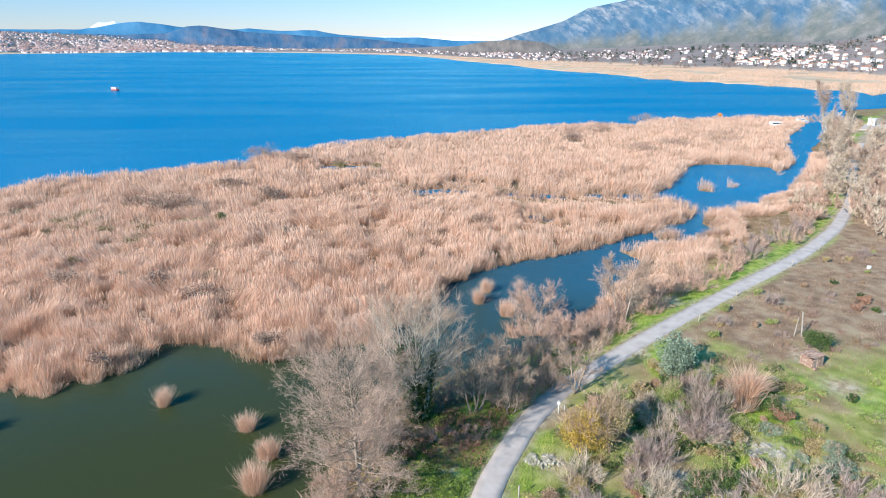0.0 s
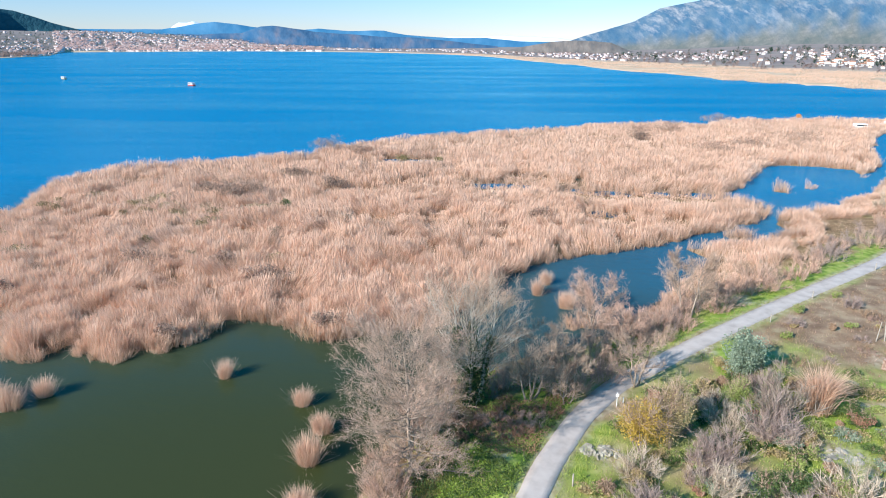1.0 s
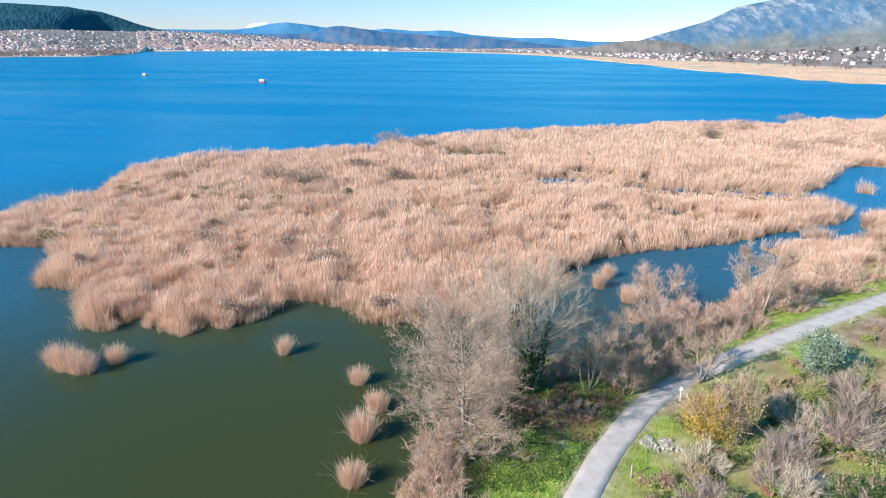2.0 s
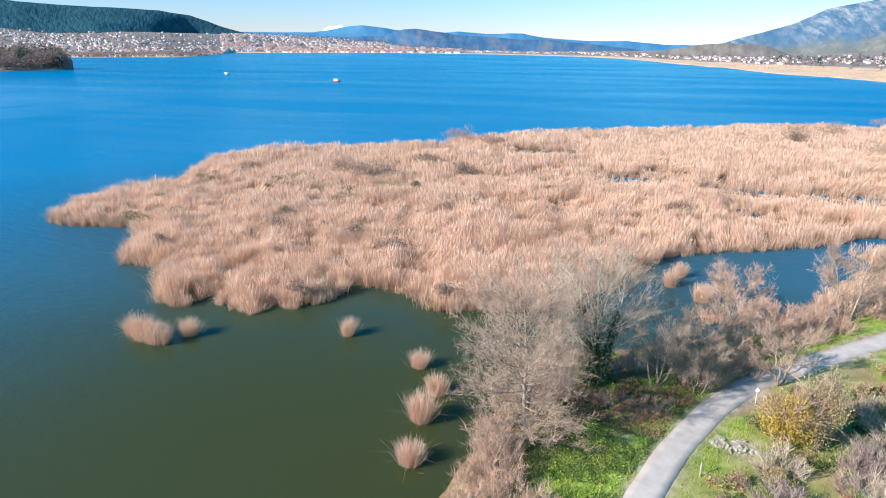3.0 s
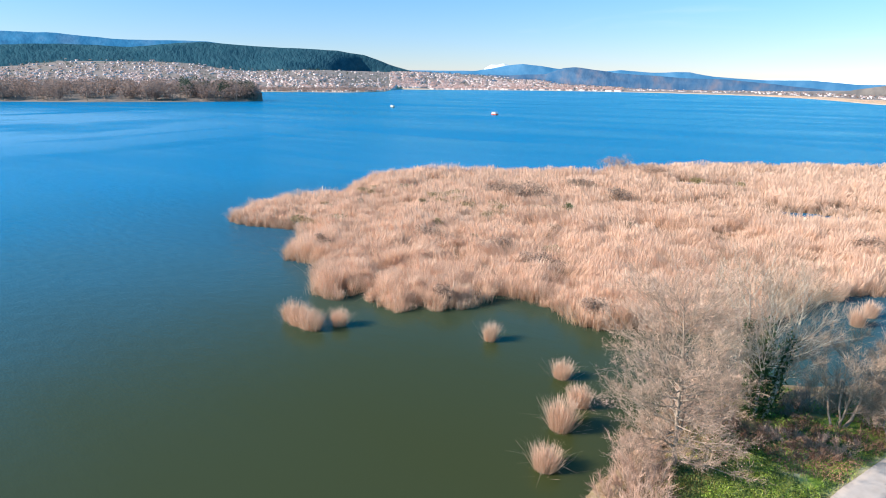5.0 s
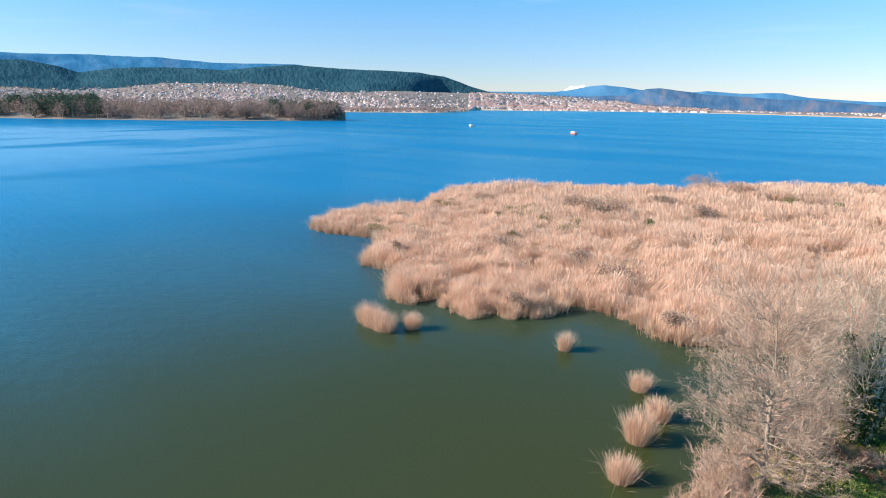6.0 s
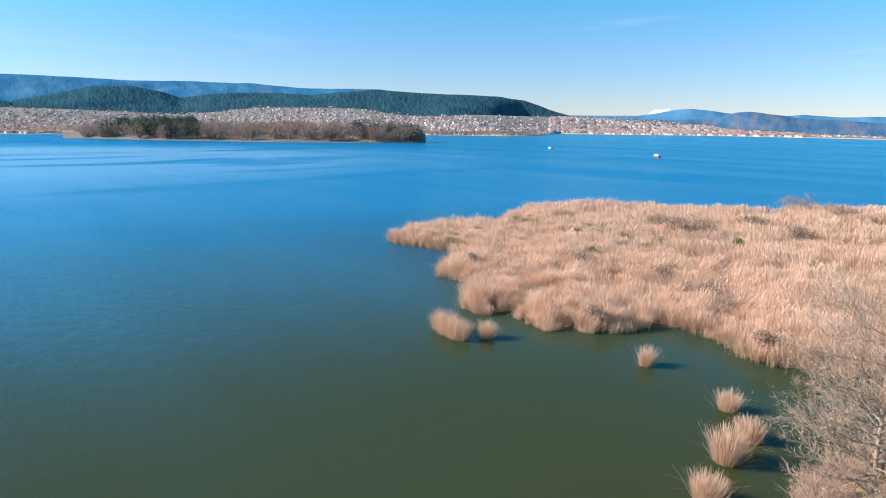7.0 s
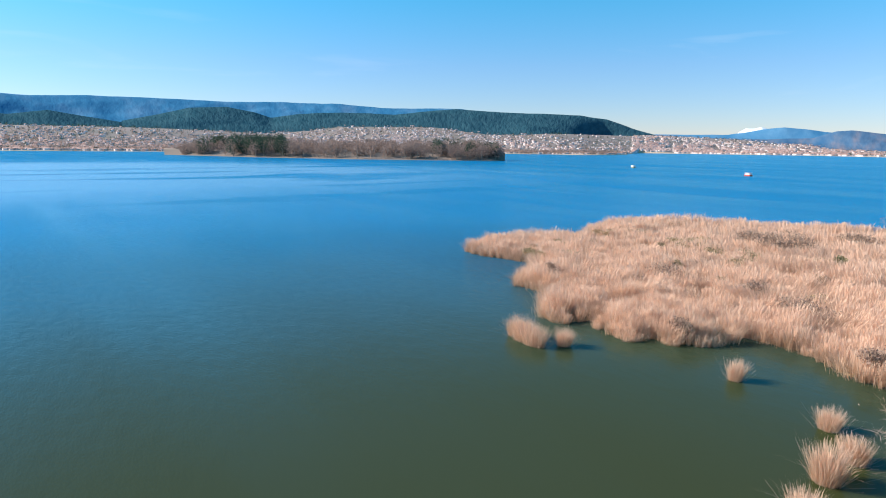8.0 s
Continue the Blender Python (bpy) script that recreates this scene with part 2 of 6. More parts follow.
    most = n.new("ShaderNodeMath")
    most.operation = "MAXIMUM"
    l.new(lane.outputs["Fac"], amount.inputs["Value"]), l.new(amount.outputs[0], most.inputs[0])
    l.new(both.outputs[0], most.inputs[1]), l.new(most.outputs[0], less.inputs[1])
    l.new(b.outputs[0], gloss.inputs["Normal"]), l.new(b.outputs[0], fres.inputs["Normal"])
    l.new(fres.outputs[0], less.inputs[0]), l.new(less.outputs[0], ms.inputs[0])
    l.new(bsdf.outputs[0], ms.inputs[1]), l.new(gloss.outputs[0], ms.inputs[2])
    l.new(ms.outputs[0], n["Material Output"].inputs["Surface"])
    return mat


M_WATER = water_material()
M_REED = material("dry_reed", [(0.35, 0.21, 0.13), (0.56, 0.36, 0.235), (0.70, 0.485, 0.34)], 0.15, 6, 0.75, 0, island=0.11,
                  attr="along", attr_colors=[(0.77, 0.51, 0.365), (0.91, 0.665, 0.51)], translucent=0.32)
M_WEED = material("marsh_weeds", [(0.17, 0.15, 0.06), (0.29, 0.235, 0.11), (0.42, 0.32, 0.18)], 0.5, 5, 0.8, 0, island=0.3)
M_BARK = material("pale_bark", [(0.19, 0.145, 0.115), (0.34, 0.265, 0.205), (0.45, 0.365, 0.29)], 3, 6, 0.85, 0.4, 20)
M_TWIG = material("bare_twigs", [(0.38, 0.255, 0.185), (0.55, 0.405, 0.30)], 0.6, 4, 0.85, 0, island=0.3)
M_TWIG_PINK = material("pinkish_twigs", [(0.48, 0.30, 0.22), (0.64, 0.435, 0.33)], 0.6, 4, 0.85, 0, island=0.35)
M_TWIG_ALDER = material("alder_twigs", [(0.41, 0.27, 0.205), (0.58, 0.41, 0.315)], 0.6, 4, 0.85, 0, island=0.3)
M_TWIG_GREY = material("grey_twigs", [(0.29, 0.21, 0.18), (0.43, 0.335, 0.29)], 0.6, 4, 0.85, 0, island=0.3)
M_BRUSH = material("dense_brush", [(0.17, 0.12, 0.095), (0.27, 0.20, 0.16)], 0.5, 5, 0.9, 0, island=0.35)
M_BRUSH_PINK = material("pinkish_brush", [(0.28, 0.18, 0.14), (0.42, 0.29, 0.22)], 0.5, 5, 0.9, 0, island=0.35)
M_IVY = material("ivy_leaves", [(0.02, 0.05, 0.012), (0.05, 0.10, 0.02)], 2, 4, 0.45, 0, island=0.4)
M_GREEN = material("green_leaves", [(0.06, 0.10, 0.025), (0.12, 0.17, 0.05)], 1.2, 4, 0.6, 0, island=0.4, translucent=0.15)
M_OLIVE = material("silvery_leaves", [(0.16, 0.21, 0.13), (0.30, 0.36, 0.26)], 1.2, 4, 0.6, 0, island=0.35, translucent=0.1)
M_YELLOW = material("autumn_leaves", [(0.40, 0.27, 0.04), (0.58, 0.40, 0.09)], 1.2, 4, 0.6, 0, island=0.35, translucent=0.2)
M_TAWNY = material("tawny_leaves", [(0.32, 0.25, 0.11), (0.48, 0.38, 0.19)], 1.2, 4, 0.7, 0, island=0.35, translucent=0.15)
M_RED = material("bramble_leaves", [(0.24, 0.12, 0.075), (0.40, 0.22, 0.14)], 1.2, 4, 0.7, 0, island=0.4)
M_GRASS = material("grass_blades", [(0.18, 0.24, 0.035), (0.32, 0.38, 0.07), (0.50, 0.47, 0.16)], 0.3, 5, 0.7, 0, island=0.3, translucent=0.2)
M_LUSH = material("lush_weeds", [(0.19, 0.25, 0.06), (0.31, 0.36, 0.11), (0.46, 0.44, 0.20)], 0.8, 5, 0.7, 0, island=0.35, translucent=0.2)
M_SPRING = material("spring_weeds", [(0.16, 0.26, 0.03), (0.28, 0.40, 0.06), (0.44, 0.50, 0.13)], 0.8, 5, 0.6, 0, island=0.3, translucent=0.25)
M_TWIG_PALE = material("pale_tan_twigs", [(0.42, 0.33, 0.24), (0.64, 0.52, 0.40)], 0.6, 5, 0.8, 0, island=0.2)
M_HEATH = material("dead_heath", [(0.26, 0.165, 0.10), (0.40, 0.28, 0.18)], 0.3, 5, 0.8, 0, island=0.35)
M_PATH = material("pale_asphalt", [(0.43, 0.37, 0.33), (0.53, 0.46, 0.415), (0.59, 0.52, 0.47)], 0.7, 8, 0.9, 0.3, 30)
M_STONE = material("limestone", [(0.26, 0.23, 0.18), (0.46, 0.42, 0.35)], 1.5, 6, 0.9, 0.5, 9)
# distant pines, ridge and hills: bluish aerial haze painted into the base colours
M_PINE = material("hazy_pines", [(0.020, 0.072, 0.100), (0.042, 0.108, 0.136)], 0.03, 9, 1.0, 0.9, 0.06, bump_dist=8, spec=0, slope=True)
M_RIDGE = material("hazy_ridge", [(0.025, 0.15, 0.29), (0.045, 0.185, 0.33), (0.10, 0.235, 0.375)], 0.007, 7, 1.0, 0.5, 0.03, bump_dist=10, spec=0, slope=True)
M_FAR = material("hazy_mountains", [(0.05, 0.20, 0.36), (0.12, 0.29, 0.45)], 0.011, 7, 1.0, 0.3, 0.02, bump_dist=10, spec=0, slope=True)
M_FARHILL = material("hazy_hills", [(0.04, 0.13, 0.25), (0.09, 0.17, 0.27), (0.22, 0.21, 0.25)], 0.012, 8, 1.0, 0.6, 0.03, bump_dist=8, spec=0, slope=True)


def mountain_material():
    """Scrub, with blue distance haze painted into its colours, and bare limestone: crags and scree in streaks down the
    slope, broken up at three scales; grassy brown foot.
    """
    mat = bpy.data.materials.new("hazy_limestone")
    mat.use_nodes = True
    n, l = mat.node_tree.nodes, mat.node_tree.links
    bsdf = n["Principled BSDF"]
    across, rise, both = n.new("ShaderNodeAttribute"), n.new("ShaderNodeAttribute"), n.new("ShaderNodeCombineXYZ")
    across.attribute_name, rise.attribute_name = "across", "rise"
    l.new(across.outputs["Fac"], both.inputs[0]), l.new(rise.outputs["Fac"], both.inputs[1])

    def field(scale, detail, turn, stretch, rough=0.6):
        mp, tex = n.new("ShaderNodeMapping"), n.new("ShaderNodeTexNoise")
        mp.vector_type = "TEXTURE"
        mp.inputs["Rotation"].default_value[2], mp.inputs["Scale"].default_value = radians(turn), (stretch, 1, 1)
        tex.inputs["Scale"].default_value, tex.inputs["Detail"].default_value, tex.inputs["Roughness"].default_value = scale, detail, rough
        l.new(both.outputs[0], mp.inputs["Vector"]), l.new(mp.outputs[0], tex.inputs["Vector"])
        return tex.outputs["Fac"]

    def ramp(value, stops):
        r = n.new("ShaderNodeValToRGB")
        while len(r.color_ramp.elements) < len(stops):
            r.color_ramp.elements.new(0.5)
        for el, (p, c) in zip(r.color_ramp.elements, stops):
            el.position, el.color = p, (*c, 1)
        l.new(value, r.inputs["Fac"])
        return r.outputs["Color"]

    def mix(fac, a, b):
        m = n.new("ShaderNodeMix")
        m.data_type = "RGBA"
        l.new(fac, m.inputs[0]), l.new(a, m.inputs[6]), l.new(b, m.inputs[7])
        return m.outputs[2]

    def limit(value, lo, hi, top=1.0):
        m = n.new("ShaderNodeMapRange")
        m.inputs["From Min"].default_value, m.inputs["From Max"].default_value, m.inputs["To Max"].default_value = lo, hi, top
        l.new(value, m.inputs["Value"])
        return m.outputs[0]

    def times(a, b):
        m = n.new("ShaderNodeMath")
        m.operation = "MULTIPLY"
        l.new(a, m.inputs[0]), l.new(b, m.inputs[1])
        return m.outputs[0]

    # the blue in the scrub is air haze, held in the base colour
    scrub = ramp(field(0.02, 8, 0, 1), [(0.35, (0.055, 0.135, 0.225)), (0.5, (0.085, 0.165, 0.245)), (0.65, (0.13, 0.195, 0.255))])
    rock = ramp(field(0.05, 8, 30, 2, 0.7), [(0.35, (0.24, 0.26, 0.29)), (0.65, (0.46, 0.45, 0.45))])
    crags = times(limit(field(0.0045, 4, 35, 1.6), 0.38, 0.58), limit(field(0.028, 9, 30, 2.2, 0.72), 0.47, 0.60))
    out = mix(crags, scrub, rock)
    grass = ramp(field(0.03, 10, -12, 2.5, 0.7), [(0.36, (0.13, 0.155, 0.14)), (0.5, (0.20, 0.20, 0.175)), (0.64, (0.31, 0.28, 0.245))])
    low = n.new("ShaderNodeAttribute")
    low.attribute_name = "low"
    out = mix(low.outputs["Fac"], out, grass)
    l.new(out, bsdf.inputs["Base Color"])
    bsdf.inputs["Roughness"].default_value, bsdf.inputs["Specular IOR Level"].default_value = 1.0, 0.1
    b = n.new("ShaderNodeBump")
    b.inputs["Strength"].default_value, b.inputs["Distance"].default_value = 0.6, 10
    l.new(field(0.03, 9, 30, 2.0, 0.65), b.inputs["Height"]), l.new(b.outputs[0], bsdf.inputs["Normal"])
    return mat


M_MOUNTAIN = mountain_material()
M_BROWNHILL = material("brown_hill", [(0.13, 0.12, 0.11), (0.22, 0.18, 0.15), (0.32, 0.26, 0.21)], 0.03, 9, 1.0, 0.8, 0.05, bump_dist=5, slope=True)
M_PLAIN = material("shore_plain", [(0.22, 0.178, 0.165), (0.30, 0.24, 0.215), (0.185, 0.175, 0.145)], 0.012, 8, 0.95, 0.6, 0.2, attr="reedy",
                   attr_colors=[(0.46, 0.345, 0.22), (0.68, 0.51, 0.36)], bump_dist=2)
M_SNOW = material("snow", [(0.75, 0.8, 0.85), (0.85, 0.88, 0.9)], 0.01, 3, 0.9, 0)
M_WALL = material("white_render", [(0.60, 0.58, 0.55), (0.80, 0.77, 0.74)], 0.3, 4, 0.9, 0.1, island=0.15)
M_TOWNWALL = material("town_walls", [(0.58, 0.53, 0.53), (0.82, 0.75, 0.74)], 0.02, 4, 0.9, 0, island=0.25)
M_TOWNROOF = material("town_roofs", [(0.44, 0.25, 0.20), (0.60, 0.39, 0.33)], 0.02, 4, 0.9, 0, island=0.3)
M_PALEBARK = material("pale_grey_bark", [(0.34, 0.30, 0.24), (0.56, 0.50, 0.42), (0.66, 0.60, 0.52)], 3, 6, 0.85, 0.4, 20)
M_WALL2 = material("cream_render", [(0.62, 0.52, 0.40), (0.74, 0.66, 0.54)], 0.3, 4, 0.9, 0.1, island=0.15)
M_ROOF = material("clay_tiles", [(0.34, 0.15, 0.09), (0.46, 0.24, 0.15)], 0.5, 5, 0.85, 0.3, 4)
M_PANE = material("window_glass", [(0.02, 0.03, 0.04), (0.05, 0.06, 0.07)], 1, 2, 0.1, 0, spec=0.6)
M_WOOD = material("grey_wood", [(0.30, 0.26, 0.21), (0.48, 0.43, 0.37)], 6, 5, 0.85, 0.3)
M_BRICK = material("red_brick", [(0.22, 0.13, 0.10), (0.34, 0.22, 0.165), (0.46, 0.37, 0.30)], 2.5, 7, 0.9, 0.6, 12)
M_WHITE = material("white_paint", [(0.75, 0.75, 0.74), (0.82, 0.82, 0.81)], 2, 3, 0.5, 0.05)
M_REDPAINT = material("red_paint", [(0.50, 0.06, 0.03), (0.60, 0.10, 0.05)], 2, 3, 0.5, 0.05)
M_ORANGE = material("rusty_orange", [(0.40, 0.16, 0.05), (0.55, 0.26, 0.10)], 2, 4, 0.8, 0.2)
M_TOWNTREE = material("winter_woods", [(0.25, 0.18, 0.155), (0.38, 0.28, 0.235)], 0.05, 5, 0.9, 0, island=0.15, translucent=0.45)
M_DARKTREE = material("evergreen_woods", [(0.03, 0.062, 0.045), (0.06, 0.10, 0.065)], 0.05, 5, 0.9, 0, island=0.2, translucent=0.4)

# ---- plan of the shore ----
PENINSULA = [(-100.5, 80.6), (-103, 85), (-106, 97), (-105, 109), (-105, 120), (-112, 140), (-108, 158), (-84, 174), (-64, 186),
             (-59, 199), (-46, 220), (-22, 239), (6, 251), (35, 271), (60, 278), (74, 273), (88, 288), (121, 298), (142, 297), (164, 297),
             (150, 276), (129, 246), (113, 217), (101, 188), (88, 171), (91, 182), (83, 187), (72, 187), (63, 174), (59.6, 166),
             (52.3, 155), (46, 146), (45.8, 144), (52, 135), (51.7, 131), (45, 123), (35, 115.5), (25, 108), (18, 103.3), (11, 100.4),
             (4.5, 95.5), (0, 91), (-4, 80), (-8.5, 71)]
PENINSULA += [(-17.7, 68), (-20.2, 66), (-24.9, 65.4), (-26.8, 68.2), (-32, 69.8), (-35.2, 69.4), (-36, 64.8), (-38.8, 61.3), (-42.4, 61),
              (-43, 58), (-45.5, 57.6), (-50.3, 61.7), (-52.3, 57.7), (-54.7, 56.7), (-61, 63), (-65, 67.4), (-68, 68.2), (-71.5, 67.6),
              (-74.5, 71.6), (-81, 81.4), (-85.3, 82.5), (-92.8, 81.5)]
MAINLAND = [(900, 560), (420, 410), (203, 336), (160, 268), (122, 217), (96, 172), (83, 155), (79, 147), (71, 143), (66.5, 135.5),
            (60, 132), (53.4, 130), (50, 124.3), (51.5, 119), (43, 111.2), (38, 108), (28.8, 106.6), (32.8, 100), (27.5, 93.7),
            (20.6, 82.5), (15.5, 76), (12, 71), (4.3, 66.4), (0.6, 62.5), (-4.8, 61.3), (-7.5, 57), (-10.3, 50), (-10.6, 44.3),
            (-11, 39), (-13, 20), (-16, -60), (-30, -500), (900, -500)]
ISLETS = [(10.2, 73.6, 3.4, 1.6), (62, 153.5, 2.5, 2.0), (69.5, 157.5, 1.3, 1.3), (40, 114.0, 2.4, 1.8)]
PUDDLES = [(21, 147, 6, 2.2), (33, 147, 6, 1.7), (13.5, 149, 2.6, 2.0), (17.5, 128, 2.4, 1.8), (-32, 184, 9, 2.2), (-4, 152, 8, 2.0), (41, 147, 5, 1.8)]
PATH_LINE = [(-2.5, 10), (-0.8, 25), (0.9, 35), (2.5, 40.5), (3.8, 44.3), (5.0, 47), (6.6, 50.5), (8.7, 54), (11.3, 57.6), (17.2, 63.5), (23, 69.2),
             (30.2, 75.9), (41.7, 86.3), (55.9, 98.8), (67, 110.3), (76, 121), (92, 144), (112, 178), (140, 220), (190, 290)]


def ellipse_distance(e, x, y):
    d = np.hypot((x - e[0]) / e[2], (y - e[1]) / e[3])
    return (1 - d) * min(e[2], e[3])


def land(x, y):
    """Distances inside the reed peninsula and inside the mainland."""
    wob = 2.8 * (fbm(x, y, 4.2, 3, 5) - 0.5)
    p = inside_distance(PENINSULA, x, y) + wob
    for e in PUDDLES:
        p = np.minimum(p, -ellipse_distance(e, x, y) + wob)
    for e in ISLETS:
        p = np.maximum(p, ellipse_distance(e, x, y))
    return p, inside_distance(MAINLAND, x, y) + 0.5 * wob


def ground_z(x, y, p=None, m=None):
    x, y = np.asarray(x, float), np.asarray(y, float)
    if p is None:
        p, m = land(x, y)
    zp = np.clip(0.22 * p, -1.2, 0.30) - 0.14 + 0.15 * (fbm(x, y, 3, 3, 2) - 0.5)
    zm = np.clip(0.30 * m, -1.2, 0.8) + 0.5 * smooth(4, 14, m) + smooth(10, 60, m) * 1.2 * (fbm(x, y, 25, 3, 3) - 0.4)
    zm += 0.25 * (fbm(x, y, 2.2, 3, 4) - 0.5) * smooth(0, 3, m)
    road = line_distance(PATH_LINE, x, y)
    zm = np.where(m > 2, zm + (1.25 - zm) * (1 - smooth(1.2, 4.5, road)), zm)
    return np.maximum(zp, zm)


def z_at(x, y):
    return float(ground_z(np.array([x]), np.array([y]))[0])


def steps(*runs):
    return np.concatenate([np.arange(a, b, s) for a, b, s in runs])


gx = steps((-140, -116, 4), (-116, 100, 1.0), (100, 220, 3), (220, 900.1, 20))
gy = steps((-500, 0, 20), (0, 30, 3), (30, 200, 1.0), (200, 330, 3), (330, 570, 12))
GX, GY = np.meshgrid(gx, gy, indexing="ij")
GP, GM = land(GX, GY)
GZ = ground_z(GX, GY, GP, GM)


def sample(grid, x, y):
    """Bilinear look-up in the ground's own grid."""
    i = np.clip(np.searchsorted(gx, x) - 1, 0, len(gx) - 2)
    j = np.clip(np.searchsorted(gy, y) - 1, 0, len(gy) - 2)
    u, v = (x - gx[i]) / (gx[i + 1] - gx[i]), (y - gy[j]) / (gy[j + 1] - gy[j])
    return (grid[i, j] * (1 - u) + grid[i + 1, j] * u) * (1 - v) + (grid[i, j + 1] * (1 - u) + grid[i + 1, j + 1] * u) * v


def meadow_material():
    """Winter meadow: grass, dry heath and bare earth by place, with litter under the reeds."""
    mat = bpy.data.materials.new("winter_meadow")
    mat.use_nodes = True
    n, l = mat.node_tree.nodes, mat.node_tree.links
    bsdf, co = n["Principled BSDF"], n.new("ShaderNodeTexCoord")

    def ramp(cols, sc, det=8):
        tex, r = n.new("ShaderNodeTexNoise"), n.new("ShaderNodeValToRGB")
        tex.inputs["Scale"].default_value, tex.inputs["Detail"].default_value = sc, det
        l.new(co.outputs["Object"], tex.inputs["Vector"])
        while len(r.color_ramp.elements) < len(cols):
            r.color_ramp.elements.new(0.5)
        for k, c in enumerate(cols):
            r.color_ramp.elements[k].position, r.color_ramp.elements[k].color = 0.32 + 0.36 * k / (len(cols) - 1), (*c, 1)
        l.new(tex.outputs["Fac"], r.inputs["Fac"])
        return r.outputs["Color"]

    out = ramp([(0.19, 0.21, 0.06), (0.31, 0.31, 0.10), (0.44, 0.39, 0.18)], 0.6)
    for name, cols, sc in (("dry", [(0.205, 0.13, 0.085), (0.295, 0.20, 0.13), (0.39, 0.295, 0.19)], 0.5),
                           ("lush", [(0.12, 0.20, 0.025), (0.24, 0.34, 0.055), (0.38, 0.42, 0.11)], 0.9),
                           ("earth", [(0.24, 0.17, 0.11), (0.44, 0.35, 0.25), (0.58, 0.50, 0.40)], 1.3),
                           ("reedy", [(0.14, 0.09, 0.045), (0.26, 0.17, 0.09), (0.34, 0.25, 0.14)], 0.8)):
        at, mix = n.new("ShaderNodeAttribute"), n.new("ShaderNodeMix")
        at.attribute_name, mix.data_type = name, "RGBA"
        l.new(at.outputs["Fac"], mix.inputs[0]), l.new(out, mix.inputs[6]), l.new(ramp(cols, sc), mix.inputs[7])
        out = mix.outputs[2]
    l.new(out, bsdf.inputs["Base Color"])
    bsdf.inputs["Roughness"].default_value, bsdf.inputs["Specular IOR Level"].default_value = 0.95, 0.15
    tex, b = n.new("ShaderNodeTexNoise"), n.new("ShaderNodeBump")
    tex.inputs["Scale"].default_value, tex.inputs["Detail"].default_value = 5, 8
    l.new(co.outputs["Object"], tex.inputs["Vector"]), l.new(tex.outputs["Fac"], b.inputs["Height"])
    b.inputs["Strength"].default_value, b.inputs["Distance"].default_value = 0.5, 0.1
    l.new(b.outputs[0], bsdf.inputs["Normal"])
    return mat


ROAD = line_distance(PATH_LINE, GX, GY)
# which side of the path: positive on the water's side
SIDE = np.zeros(GX.shape)
for (ax, ay), (bx, by) in zip(PATH_LINE, PATH_LINE[1:]):
    near = np.abs(line_distance([(ax, ay), (bx, by)], GX, GY) - ROAD) < 1e-6
    SIDE = np.where(near, np.sign((bx - ax) * (GY - ay) - (by - ay) * (GX - ax)), SIDE)
heath = smooth(60, 72, GY + 0.25 * (GX - 40) + 16 * (fbm(GX, GY, 12, 3, 21) - 0.5)) * smooth(1.1, 2.6, ROAD) * (SIDE < 0)
DRY = np.clip(heath + smooth(105, 120, GY) + 0.75 * smooth(0.52, 0.66, fbm(GX, GY, 9, 4, 22)), 0, 1)
LUSH = smooth(0.45, 0.6, fbm(GX, GY, 6, 4, 23)) * (1 - heath) + ((SIDE > 0) & (ROAD < np.where(GY > 60, 4, 7))) * 0.85
LUSH = np.clip(LUSH, 0, 1) * smooth(0.8, 1.6, ROAD)
EARTH = np.clip(smooth(0.62, 0.72, fbm(GX, GY, 5, 4, 24)) * 0.8 + 0.9 * (1 - smooth(1.0, 1.9, ROAD)), 0, 1)
for ex, ey, er in ((8.2, 45.9, 1.2), (9.4, 45.0, 0.9), (18.8, 44.0, 1.0), (20.2, 42.6, 1.0), (27.4, 48.6, 1.6), (29.0, 46.6, 1.4), (26.5, 50.6, 1.2), (40.0, 58.0, 2.0), (33.0, 44.0, 1.2), (48, 52.8, 1.5)):
    EARTH = np.maximum(EARTH, np.exp(-((GX - ex) ** 2 + (GY - ey) ** 2) / er ** 2))
REEDY = np.clip(smooth(-1, 1, GP) + (1 - smooth(1.0, 4.0, GM)) + ((SIDE > 0) & (ROAD > 7)) * 0.8, 0, 1)
M_MEADOW = meadow_material()
ground = new("ground", mesh_from("ground", np.stack([GX, GY, GZ], -1).reshape(-1, 3), grid_faces(len(gx), len(gy)), M_MEADOW,
                                 {"dry": DRY.ravel(), "lush": LUSH.ravel(), "earth": EARTH.ravel(), "reedy": REEDY.ravel()}, flat=False))
tagged(ground, "winter meadow of green grass and brown heath", "ground", kind="structure")

ring = [(4950 * math.cos(a), 4950 * math.sin(a), 0) for a in np.linspace(0, 2 * math.pi, 96, endpoint=False)]
bm = bmesh.new()
bm.faces.new([bm.verts.new(v) for v in ring])
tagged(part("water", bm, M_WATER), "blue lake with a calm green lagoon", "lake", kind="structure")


# ---- the path ----
def spline(points, step):
    pts = [Vector((*p, 0)) for p in points]
    out = []
    for k in range(1, len(pts) - 2):
        a, b, c, d = pts[k - 1:k + 3]
        n = max(2, int((c - b).length / step))
        for i in range(n):
            t = i / n
            out.append(0.5 * (2 * b + (c - a) * t + (2 * a - 5 * b + 4 * c - d) * t * t + (3 * b - a - 3 * c + d) * t ** 3))
    return out


